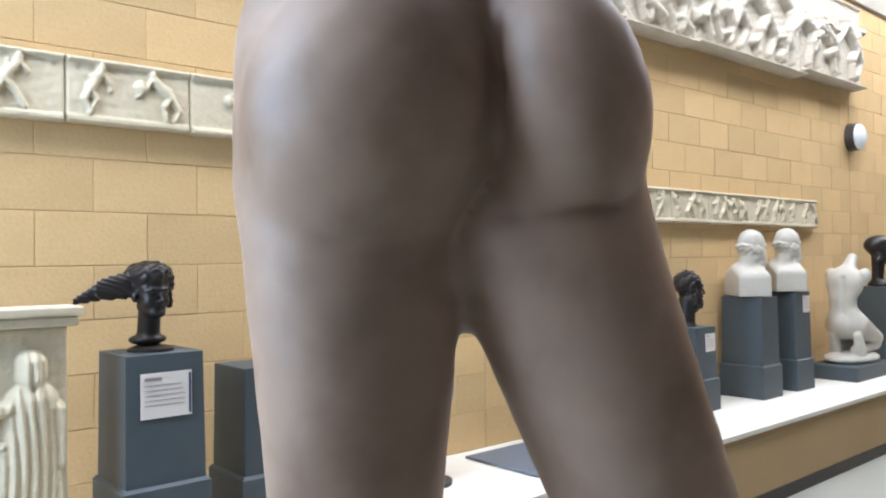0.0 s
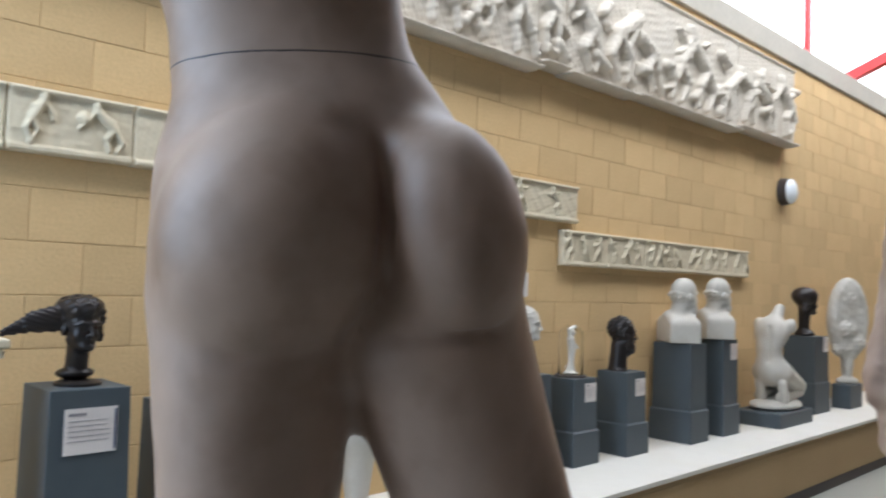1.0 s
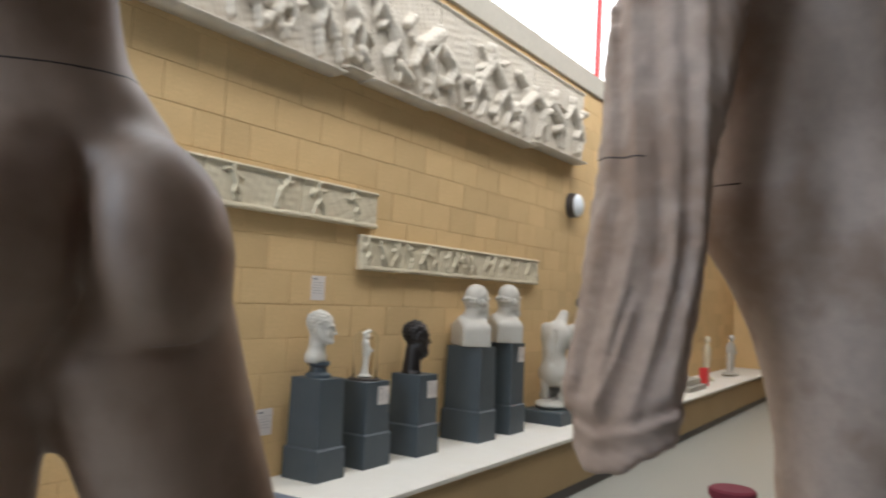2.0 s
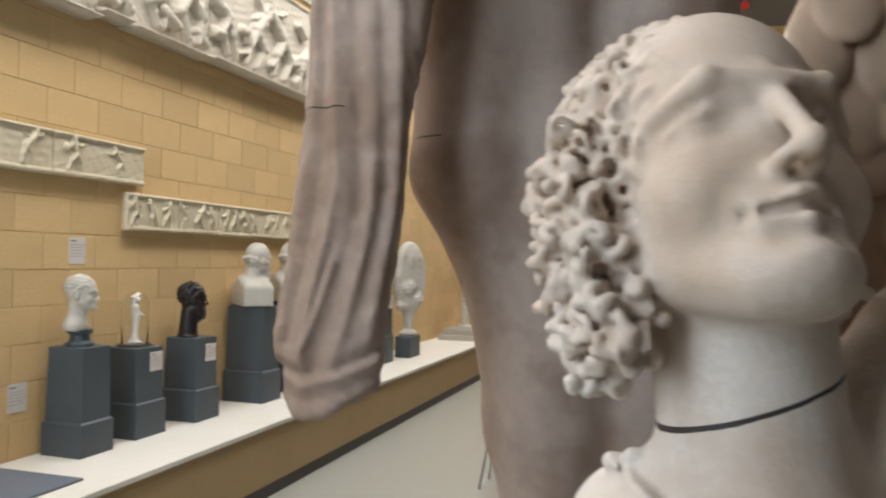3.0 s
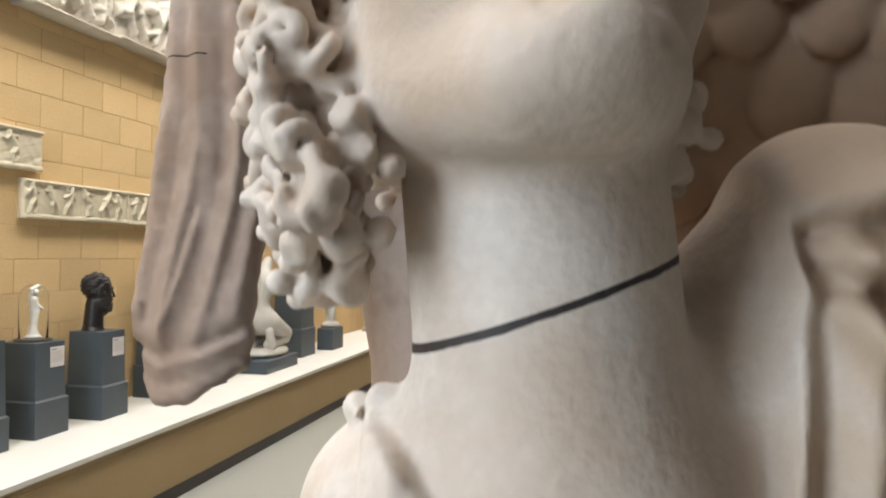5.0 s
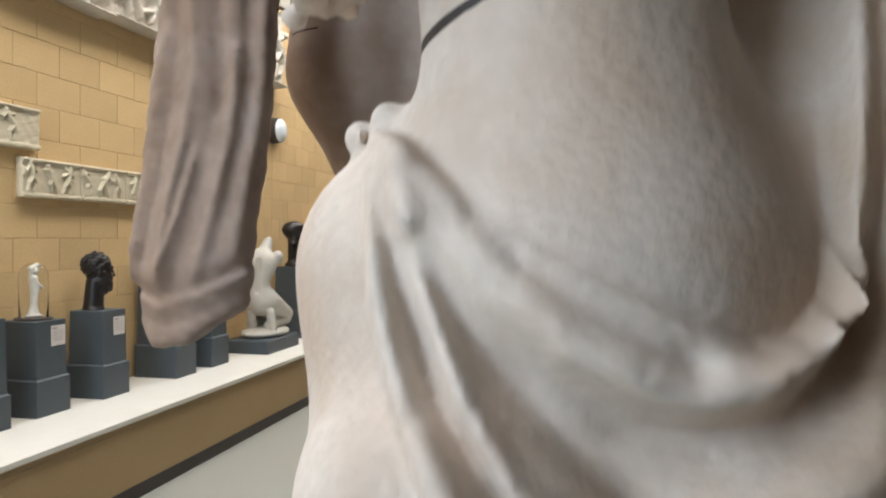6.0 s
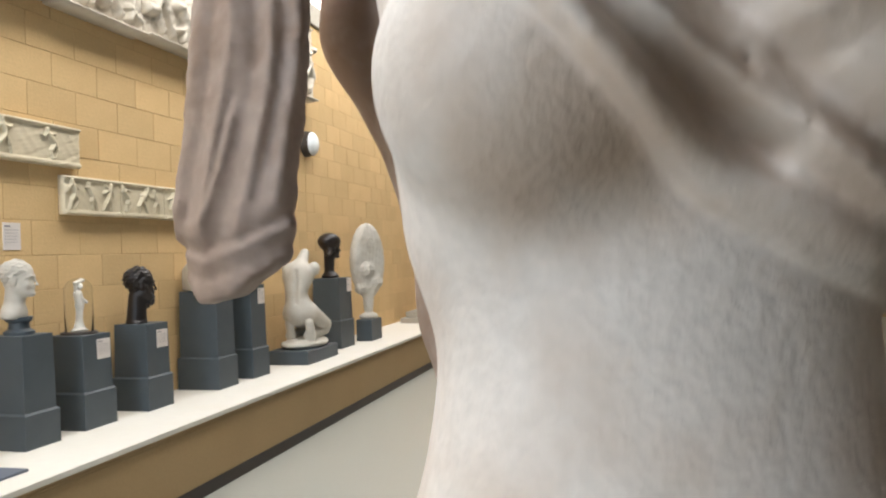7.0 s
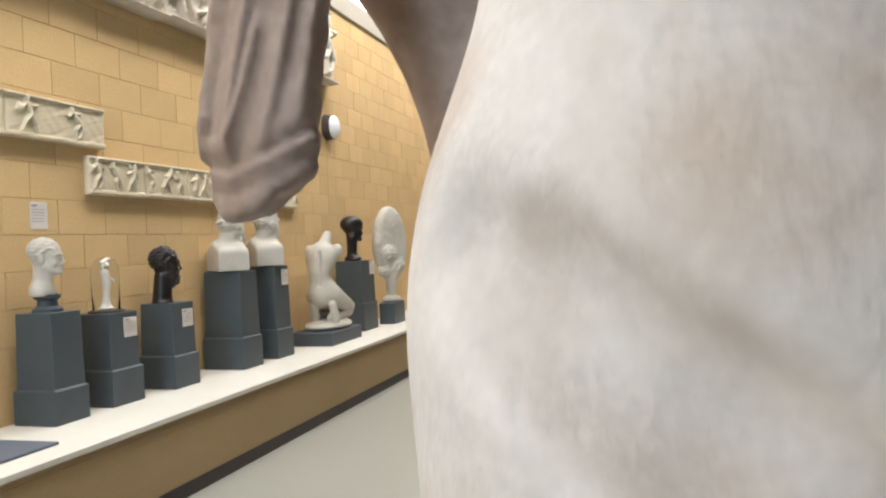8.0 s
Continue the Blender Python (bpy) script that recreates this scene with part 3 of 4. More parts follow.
def youth_face(Q):
    """A life-size classical face looking along -y, the ears at y = 0."""
    F = ball(Q, (0, 0.0, 0.045), (0.073, 0.092, 0.085))
    F = smin(F, ball(Q, (0, -0.032, -0.008), (0.066, 0.060, 0.086)), 0.02)
    F = smin(F, ball(Q, (0, -0.074, -0.084), (0.026, 0.024, 0.020)), 0.024)
    for k in (-1, 1):
        F = smin(F, limb(Q, (k * 0.050, -0.008, -0.050), (k * 0.018, -0.066, -0.083), 0.022, 0.019), 0.022)
        F = smin(F, ball(Q, (k * 0.037, -0.058, -0.030), (0.026, 0.024, 0.026)), 0.016)
        # eye socket, eyeball, lids and brow
        F = smax(F, -ball(Q, (k * 0.034, -0.105, 0.004), (0.023, 0.026, 0.014)), 0.008)
        F = smin(F, ball(Q, (k * 0.034, -0.066, 0.003), (0.0175, 0.0150, 0.0135)), 0.002)
        F = smin(F, limb(Q, (k * 0.016, -0.080, 0.006), (k * 0.034, -0.0825, 0.0150), 0.0028, 0.0034), 0.002)
        F = smin(F, limb(Q, (k * 0.034, -0.0825, 0.0150), (k * 0.055, -0.068, 0.004), 0.0034, 0.0028), 0.002)
        F = smin(F, limb(Q, (k * 0.018, -0.079, -0.003), (k * 0.050, -0.070, -0.006), 0.0024, 0.0024), 0.002)
        F = smin(F, limb(Q, (k * 0.009, -0.092, 0.026), (k * 0.036, -0.088, 0.031), 0.0085, 0.0070), 0.007)
        F = smin(F, limb(Q, (k * 0.036, -0.088, 0.031), (k * 0.061, -0.060, 0.018), 0.0070, 0.005), 0.007)
    # straight nose with a sharp ridge
    F = smin(F, limb(Q, (0, -0.087, 0.036), (0, -0.114, -0.025), 0.0070, 0.0066), 0.008)
    F = smin(F, ball(Q, (0, -0.113, -0.029), (0.0082, 0.0095, 0.0070)), 0.008)
    for k in (-1, 1):
        F = smin(F, ball(Q, (k * 0.0098, -0.100, -0.030), (0.0058, 0.0105, 0.0052)), 0.007)
        F = smax(F, -ball(Q, (k * 0.0062, -0.107, -0.0385), (0.0036, 0.0065, 0.0055)), 0.003)
    # parted lips
    F = smin(F, ball(Q, (0, -0.079, -0.052), (0.030, 0.017, 0.024)), 0.012)
    for k in (-1, 1):
        F = smin(F, limb(Q, (k * 0.003, -0.0985, -0.0485), (k * 0.026, -0.083, -0.0545), 0.0055, 0.0030), 0.003)
        F = smin(F, limb(Q, (0, -0.0940, -0.0640), (k * 0.022, -0.082, -0.0595), 0.0070, 0.0038), 0.003)
        F = smax(F, -limb(Q, (0, -0.0990, -0.0555), (k * 0.020, -0.0900, -0.0560), 0.0042, 0.0034), 0.002)
        F = smax(F, -ball(Q, (k * 0.029, -0.084, -0.0560), 0.0032), 0.004)
    F = smax(F, -limb(Q, (-0.014, -0.0965, -0.0755), (0.014, -0.0965, -0.0755), 0.006, 0.006), 0.010)
    F = smin(F, ball(Q, (0, -0.083, -0.085), (0.020, 0.017, 0.015)), 0.012)
    return F


def torso_field(P):
    x, y, z = P
    chest = ball(P, (0.004, 0.002, 1.645), (0.050, 0.040, 0.062))
    neck = limb(P, (0.005, -0.014, 1.68), (-0.005, -0.010, 1.775), 0.0315, 0.030)
    waist = limb(P, (0.004, 0.002, 1.61), (0.001, 0.0, 1.51), 0.043, 0.0525, (1, 0.84))
    hips = ball(P, (0.007, 0.008, 1.470), (0.063, 0.056, 0.08))
    F = smin(smin(waist, hips, 0.03), chest, 0.02)
    F = smin(F, ball(P, (0.006, -0.010, 1.668), (0.044, 0.034, 0.040)), 0.02)
    F = smin(F, ball(P, (-0.0235, -0.026, 1.625), (0.030, 0.025, 0.027)), 0.009)
    F = smin(F, ball(P, (0.034, -0.024, 1.628), (0.027, 0.025, 0.027)), 0.012)
    F = smin(F, limb(P, (-0.034, 0.014, 1.672), (0.05, 0.018, 1.69), 0.019, 0.026), 0.022)
    F = smin(F, limb(P, (-0.034, 0.018, 1.668), (-0.034, 0.06, 1.65), 0.018, 0.016), 0.012)
    F = smin(F, neck, 0.018)
    F = smin(F, limb(P, (-0.030, 0.0, 1.67), (-0.028, 0.0, 1.60), 0.023, 0.021), 0.02)
    F = smin(F, limb(P, (0.003, 0.0, 1.47), (0.002, 0.015, 1.07), 0.061, 0.08), 0.03)
    return F


NECKLINE = ((-0.06, 1.72), (-0.042, 1.703), (-0.0314, 1.6967), (-0.0192, 1.6828), (-0.007, 1.6754), (0.0042, 1.6699), (0.0277, 1.6598), (0.036, 1.6615), (0.043, 1.669), (0.047, 1.6888), (0.0485, 1.71), (0.050, 1.74), (0.053, 1.80), (0.2, 1.9))
HEM = ((-0.06, 1.71), (-0.0415, 1.695), (-0.0397, 1.6601), (-0.0347, 1.6467), (-0.0291, 1.6342), (-0.0161, 1.6179), (0.0025, 1.5987), (0.0211, 1.5871), (0.0367, 1.5804), (0.1, 1.56), (0.2, 1.54))
BREAST_FOLDS = (
    (((-0.0385, 1.690), (-0.0345, 1.6594), (-0.0290, 1.6471), (-0.0199, 1.6282), (-0.0089, 1.6159), (0.0066, 1.6027), (0.0357, 1.5893)), 0.0036, 0.0042),
    (((-0.0379, 1.6929), (-0.0350, 1.679), (-0.0312, 1.6641), (-0.0274, 1.651), (-0.0216, 1.6423), (-0.0125, 1.6281), (0.0004, 1.6186), (0.015, 1.607)), -0.0050, 0.0030),
    (((-0.0370, 1.6948), (-0.0332, 1.6818), (-0.0275, 1.664), (-0.0215, 1.649), (-0.0150, 1.638), (-0.0051, 1.6271), (0.0114, 1.6138), (0.0358, 1.5977)), 0.0042, 0.0030),
    (((-0.0300, 1.676), (-0.0195, 1.659), (-0.0049, 1.6429), (0.0116, 1.6277), (0.0206, 1.6174), (0.0359, 1.6042)), -0.0036, 0.0030),
    (((-0.0313, 1.6883), (-0.0219, 1.6735), (-0.0087, 1.6567), (0.0045, 1.6465), (0.0186, 1.6435), (0.0325, 1.6465), (0.048, 1.657)), -0.0038, 0.0042),
    (((-0.0342, 1.6948), (-0.0276, 1.6809), (-0.0172, 1.6679), (-0.005, 1.6586), (0.0138, 1.6512), (0.0259, 1.6532), (0.0398, 1.6617), (0.0479, 1.6702)), 0.0052, 0.0046),
    (((-0.0201, 1.6815), (-0.0117, 1.6730), (0.0024, 1.6640), (0.0165, 1.6569)), -0.0022, 0.0022),
    (((0.0520, 1.742), (0.0515, 1.71), (0.0500, 1.688), (0.0450, 1.668)), 0.0034, 0.0044),
    (((0.0590, 1.74), (0.0590, 1.70), (0.0575, 1.68), (0.0510, 1.663)), -0.0032, 0.0036),
    (((0.0650, 1.74), (0.0660, 1.70), (0.0620, 1.67), (0.0450, 1.640), (0.0150, 1.628)), 0.0036, 0.0050),
    (((0.0740, 1.73), (0.0740, 1.69), (0.0670, 1.65), (0.0450, 1.620)), -0.0040, 0.0040),
    # fan of folds on the raised shoulder
    (((0.050, 1.746), (0.085, 1.755), (0.150, 1.752)), 0.0040, 0.0050),
    (((0.050, 1.742), (0.085, 1.743), (0.150, 1.735)), -0.0045, 0.0042),
    (((0.050, 1.740), (0.085, 1.734), (0.150, 1.715)), 0.0045, 0.0048),
    (((0.050, 1.738), (0.080, 1.724), (0.140, 1.690)), -0.0045, 0.0042),
    (((0.049, 1.736), (0.075, 1.714), (0.120, 1.670)), 0.0045, 0.0048))
PITS = ((0.0175, 1.6330), (0.0090, 1.6210), (0.0222, 1.6213), (-0.0300, 1.6475))


def winged_field(P):
    x, y, z = P
    F = torso_field(P)
    # raised shoulder under the cloak
    arm = limb(P, (0.055, 0.020, 1.705), (0.085, 0.024, 1.728), 0.034, 0.034)
    arm = smin(arm, limb(P, (0.085, 0.024, 1.728), (0.17, 0.036, 1.732), 0.034, 0.034), 0.01)
    arm = smin(arm, ball(P, (0.074, 0.004, 1.660), (0.032, 0.032, 0.100)), 0.03)
    F = smin(F, arm, 0.010)
    # hollow between neck and cloak
    F = smax(F, -limb(P, (0.042, -0.010, 1.756), (0.043, -0.030, 1.722), 0.009, 0.006), 0.008)
    low, top = along(x, HEM), along(x, NECKLINE)
    xs = x.ravel()
    tilt_low = np.sqrt(1 + np.gradient(low.ravel(), xs) ** 2).reshape(x.shape)
    tilt_top = np.sqrt(1 + np.gradient(top.ravel(), xs) ** 2).reshape(x.shape)
    edge = np.clip((z - low) / tilt_low / 0.0022, 0, 1) * np.clip((top - z) / tilt_top / 0.0035, 0, 1)
    edge = edge * edge * (3 - 2 * edge)
    front = np.clip((0.035 - y) / 0.02, 0, 1)
    near_knot = np.clip(np.sqrt((x + 0.039) ** 2 + (z - 1.700) ** 2) / 0.016, 0.3, 1)
    F = F - edge * front * (0.0036 + near_knot * drapery(x, z, BREAST_FOLDS))
    for px, pz in PITS:
        F = F + 0.0020 * np.exp(-((x - px) ** 2 + (z - pz) ** 2) / 0.0010 ** 2) * front
    F = np.broadcast_to(F, np.broadcast_shapes(x.shape, y.shape, z.shape)).astype(np.float32).copy()
    # groin crease
    line = ((-0.052, -0.030, 1.497), (-0.042, -0.043, 1.488), (-0.030, -0.051, 1.478), (-0.016, -0.055, 1.469), (0.004, -0.056, 1.458))
    for a, b in zip(line, line[1:]):
        F = smax(F, -limb(P, a, b, 0.0045, 0.0045), 0.018)
    # knot on the shoulder
    for c, r in (((-0.0435, 0.000, 1.699), 0.0040), ((-0.037, -0.006, 1.702), 0.0042), ((-0.031, -0.010, 1.699), 0.0036)):
        F = smin(F, ball(P, c, r), 0.003)
    # head
    inv = np.array(HEAD.inverted())
    Q = tuple(inv[i][0] * x + inv[i][1] * y + inv[i][2] * z + inv[i][3] for i in range(3))
    F = smin(F, youth_face(Q) * HEAD_SIZE, 0.006)
    mop = smax(ball(Q, (0, 0.022, 0.030), (0.088, 0.090, 0.100)), -ball(Q, (0, -0.100, -0.034), (0.066, 0.100, 0.091)), 0.012) * HEAD_SIZE
    F = smin(F, mop + 0.0018 * ripple(P, 0.012, 7), 0.003).astype(np.float32)
    # curls, drilled between
    rng = random.Random(5)
    spots = []
    for i in range(2600):
        d = Vector((rng.gauss(0, 1), rng.gauss(0, 1), rng.gauss(0, 1))).normalized()
        q = Vector((d.x * 0.094, 0.020 + d.y * 0.096, 0.030 + d.z * 0.108))
        if (q.x / 0.068) ** 2 + ((q.y + 0.10) / 0.10) ** 2 + ((q.z + 0.034) / 0.089) ** 2 < 1 or q.z < -0.03:
            continue
        spots.append(HEAD @ q)
    for i in range(700):
        f = rng.random()
        spots.append(HEAD @ Vector((-0.078 - 0.030 * rng.random() + 0.022 * f * f, -0.036 + 0.09 * rng.random() + 0.01 * f, 0.04 - 0.150 * f)))
    for i in range(260):
        f = rng.random()
        spots.append(HEAD @ Vector((0.070 + 0.014 * rng.random() - 0.008 * f, -0.022 + 0.06 * rng.random(), 0.05 - 0.125 * f)))
    chosen = []
    for p in spots:
        if all((p - q).length > 0.0056 for q in chosen):
            chosen.append(p)
    for p in chosen:
        R, r = rng.uniform(0.0018, 0.0036), rng.uniform(0.0016, 0.0023)
        turn = [rng.uniform(0, 3.14) for _ in range(3)]
        stamp(F, P, p, 0.016, lambda W: ring(W, p, R, r, turn), 0.0020)
        w = p + Vector((rng.uniform(-1, 1), rng.uniform(0, 1), rng.uniform(-1, 0.4))) * 0.006
        stamp(F, P, w, 0.014, lambda W: ball(W, w, rng.uniform(0.0022, 0.0032)), 0.0020)
    for p in chosen[::2]:
        c = p + Vector((rng.uniform(-1, 1) * 0.004, -0.003, rng.uniform(-1, 1) * 0.004))
        stamp(F, P, c, 0.010, lambda W: ball(W, c, rng.uniform(0.0010, 0.0019)), -0.0012)
    # wing with overlapping feathers
    for c, r in (((0.135, 0.085, 1.83), (0.10, 0.016, 0.13)),):
        stamp(F, P, c, 0.2, lambda W: ball(W, c, r), 0.004)
    for i in range(8):
        for j in range(7):
            c = (0.050 + 0.027 * j + 0.0135 * (i % 2) + rng.uniform(-0.003, 0.003), 0.062 + 0.0012 * i + 0.0004 * j * j, 1.915 - 0.024 * i + rng.uniform(-0.003, 0.003) + 0.003 * j)
            g = (rng.uniform(-5, 5) - 13, rng.uniform(-14, 14) + 14, 0)
            size = rng.uniform(0.92, 1.08)
            stamp(F, P, c, 0.04, lambda W: ball(W, c, (0.0165 * size, 0.0058, 0.0270 * size), g), 0.0005)
    return F


def lower_field(P):
    x, y, z = P
    F = torso_field(P)
    return F + 0.004 * np.sin(np.arctan2(y, x) * 16) * np.clip((1.40 - z) / 0.05, 0, 1)


me = merged("winged_figure", (sculpt("upper", winged_field, (-0.085, -0.090, 1.44), (0.19, 0.12, 1.93), 0.0015), sculpt("foot", lower_field, (-0.11, -0.11, 1.05), (0.12, 0.12, 1.449), 0.005)))
statue("winged_statue", me, M_PALE, "half-size pale plaster winged draped figure with curly hair", m=pose(-0.49, -3.80, 0, 0, 0, -78))
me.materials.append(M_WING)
# wing faces get the brown tone with shade painted in
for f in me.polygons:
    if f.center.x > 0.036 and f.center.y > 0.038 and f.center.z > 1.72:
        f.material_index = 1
plinth("statuette_plinth", -0.48, -3.80, -78, 0.34, 0.34, 1.06, "dark grey plinth under the winged statuette")


# ---- reliefs on the wall ----
def figure(rng, tall, wild=1.0):
    """Rods of a little fighting or striding figure, feet at z = 0: (x0, z0, x1, z1, r)."""
    s = rng.choice((-1, 1))
    lean = s * rng.uniform(0.02, 0.22) * wild * tall
    hip, neck = (0.0, 0.50 * tall), (lean, 0.80 * tall)
    out = [(hip[0], hip[1], neck[0], neck[1], 0.085 * tall), (neck[0] + 0.02 * s * tall, 0.88 * tall, neck[0] + 0.02 * s * tall, 0.92 * tall, 0.068 * tall)]
    for side in (-1, 1):
        kx = side * rng.uniform(0.06, 0.20) * tall
        kz = rng.uniform(0.24, 0.32) * tall
        fx = kx + rng.uniform(-0.16, 0.16) * tall
        out += [(hip[0], hip[1], kx, kz, 0.058 * tall), (kx, kz, fx, 0.03 * tall, 0.040 * tall)]
        ex = neck[0] + side * rng.uniform(0.10, 0.20) * tall
        ez = rng.uniform(0.55, 0.86) * tall
        out += [(neck[0] + side * 0.05 * tall, neck[1] - 0.02 * tall, ex, ez, 0.040 * tall), (ex, ez, ex + side * rng.uniform(-0.05, 0.20) * tall, ez + rng.uniform(-0.15, 0.17) * tall, 0.032 * tall)]
    if rng.random() < 0.55:
        out.append((neck[0] - s * 0.08 * tall, 0.74 * tall, neck[0] - s * 0.32 * tall, rng.uniform(0.3, 0.7) * tall, 0.05 * tall))
    if rng.random() < 0.35:
        out.append((neck[0] + s * 0.25 * tall, 0.62 * tall, neck[0] + s * 0.26 * tall, 0.64 * tall, 0.12 * tall))
    return out


def relief_mesh(name, w, h, thick, rods, amp, step, rough=0.002, lip=0.0, sill=0.0, seed=0, folds=0.0):
    """A slab with its back on y = 0, and the rods standing out of its face."""
    nx, nz = max(4, int(w / step)), max(4, int(h / step))
    X, Z = np.meshgrid(np.linspace(0, w, nx + 1), np.linspace(0, h, nz + 1), indexing="ij")
    Y = np.zeros_like(X)
    for x0, z0, x1, z1, r in rods:
        dx, dz = x1 - x0, z1 - z0
        L = dx * dx + dz * dz or 1e-9
        t = np.clip(((X - x0) * dx + (Z - z0) * dz) / L, 0, 1)
        d = np.sqrt((X - x0 - t * dx) ** 2 + (Z - z0 - t * dz) ** 2) / r
        Y = np.maximum(Y, amp * np.sqrt(np.clip(1.05 - d ** 2, 0, 1)) * min(1.0, r / (0.05 * h) * 0.6 + 0.4))
    Y = Y - folds * (1 + np.sin(X * 210 + 2.5 * np.sin(Z * 8 + 1))) * np.clip(Y / amp * 1.6 - 0.3, 0, 1)
    if lip:
        Y = np.maximum(Y, lip * (Z > h - 0.022))
    if sill:
        Y = np.maximum(Y, sill * (Z < 0.03))
    P = (X, X * 0, Z)
    Y = Y + rough * ripple(P, 0.05, seed) + rough * 0.6 * ripple(P, 0.021, seed + 9)
    edge = np.minimum(np.minimum(X, w - X), np.minimum(Z, h - Z))
    Y = np.where(edge <= 1e-6, -0.006 + 0.003 * ripple(P, 0.04, seed + 4), Y)
    front = np.stack([X, -(thick + Y), Z], -1).reshape(-1, 3)
    idx = np.arange((nx + 1) * (nz + 1)).reshape(nx + 1, nz + 1)
    quads = np.stack([idx[:-1, :-1], idx[1:, :-1], idx[1:, 1:], idx[:-1, 1:]], -1).reshape(-1, 4).tolist()
    rim = list(idx[:, 0]) + list(idx[-1, 1:]) + list(idx[-2::-1, -1]) + list(idx[0, -2:0:-1])
    back = front[rim].copy()
    back[:, 1] = 0
    n = len(front)
    m = len(rim)
    quads += [[int(rim[i]), n + i, n + (i + 1) % m, int(rim[(i + 1) % m])] for i in range(m)]
    quads.append([n + i for i in reversed(range(m))])
    me = bpy.data.meshes.new(name)
    me.from_pydata(np.concatenate([front, back]).tolist(), [], quads)
    me.shade_smooth()
    return me


def frieze(x0, x1, z0, z1, seed, count, label, group):
    rng = random.Random(seed)
    w, h = x1 - x0 - 0.006, z1 - z0
    rods = []
    for i in range(count):
        cx = w * (i + 0.5 + rng.uniform(-0.22, 0.22)) / count
        rods += [(a + cx, b + 0.035, c + cx, d + 0.035, r) for a, b, c, d, r in figure(rng, h * rng.uniform(0.74, 0.84), 1.6)]
    me = relief_mesh("relief_panel", w, h, 0.05, rods, 0.024, 0.0065, 0.0016, lip=0.016, sill=0.013, seed=seed)
    me.materials.append(M_CREAM)
    ob = new("relief_panel", me)
    ob.location = (x0, -0.002, z0)
    tagged(ob, label, "relief", group)


cuts = (-1.05, 0.075, 0.598, 1.42, 2.28, 3.127, 3.98)
for i, (a, b) in enumerate(zip(cuts, cuts[1:])):
    frieze(a, b, 2.245 + 0.004 * (i % 2), 2.522, 20 + i, max(2, int((b - a) / 0.30)), "cream plaster frieze panel with small striding figures on the block wall", "upper frieze")
cuts = (3.81, 4.40, 4.94, 5.43, 6.12, 6.89)
for i, (a, b) in enumerate(zip(cuts, cuts[1:])):
    frieze(a, b, 1.931 + 0.003 * (i % 2), 2.195, 40 + i, max(3, int((b - a) / 0.17)), "cream plaster frieze panel crowded with battling figures on the wall", "lower frieze")

cuts = ((-1.6, 0.4, 3.24), (0.4, 1.75, 3.255), (1.75, 3.40, 3.275), (3.40, 3.72, 3.33), (3.72, 4.66, 3.315), (4.66, 6.50, 3.335), (6.50, 7.88, 3.385))
for i, (a, b, z0) in enumerate(cuts):
    rng = random.Random(70 + i)
    w, h = b - a - 0.008, 4.24 - z0
    rods = []
    n = max(1, int(w / 0.40))
    for k in range(n):
        cx = w * (k + 0.5 + rng.uniform(-0.2, 0.2)) / n
        t = h * rng.uniform(0.62, 0.85)
        rods += [(p + cx, q + 0.07, r + cx, s + 0.07, u * 1.05) for p, q, r, s, u in figure(rng, t, 4.0)]
        for j in range(4):
            px, pz = cx + rng.uniform(-0.2, 0.2), rng.uniform(0.12, h * 0.8)
            rods.append((px, pz, px + rng.uniform(-0.16, 0.16), pz + rng.uniform(-0.1, 0.1), rng.uniform(0.02, 0.05)))
    me = relief_mesh("pediment_relief", w, h, 0.10, rods, 0.08, 0.0105, 0.004, lip=0.02, sill=0.075, seed=70 + i, folds=0.005)
    me.materials.append(M_PEDI)
    ob = new("pediment_relief", me)
    ob.location = (a, -0.002, z0)
    tagged(ob, "large off-white plaster high relief of tangled fighting figures", "relief", "high relief along the wall top")

# stele leaning on the ledge
rng = random.Random(4)
rods = [(0.40, 0.04, 0.41, 0.46, 0.105), (0.41, 0.48, 0.425, 0.66, 0.082), (0.425, 0.76, 0.425, 0.80, 0.047), (0.42, 0.68, 0.42, 0.74, 0.03)]
rods += [(0.50, 0.64, 0.50, 0.46, 0.03), (0.36, 0.66, 0.20, 0.63, 0.027), (0.20, 0.63, 0.05, 0.66, 0.022)]
rods += [(0.33 + 0.034 * i, 0.02, 0.36 + 0.024 * i, 0.47 + 0.02 * (i % 3), 0.02) for i in range(6)]
rods += [(0.33, 0.46 + 0.025 * i, 0.50, 0.52 + 0.012 * i, 0.016) for i in range(4)]
rods += [(0.10, 0.03, 0.11, 0.5, 0.09), (0.11, 0.5, 0.12, 0.64, 0.07), (0.12, 0.74, 0.12, 0.78, 0.045), (0.48, 0.46, 0.52, 0.20, 0.028)]
stele = thing("grave_stele", (-0.60, -0.43, LZ), "cream plaster grave slab with a draped standing figure in relief", "relief slab")
me = relief_mesh("slab", 0.54, 0.92, 0.10, rods, 0.065, 0.005, 0.0015, seed=3, folds=0.007)
me.materials.append(M_CREAM)
ob = new("slab", me)
ob.parent = stele
bm = bmesh.new()
box(bm, -0.02, 0.565, -0.15, 0.0, 0.922, 0.955, 0.006)
box(bm, -0.03, 0.58, -0.165, 0.0, 0.957, 0.99, 0.008)
part("cornice", bm, M_CREAM, stele)


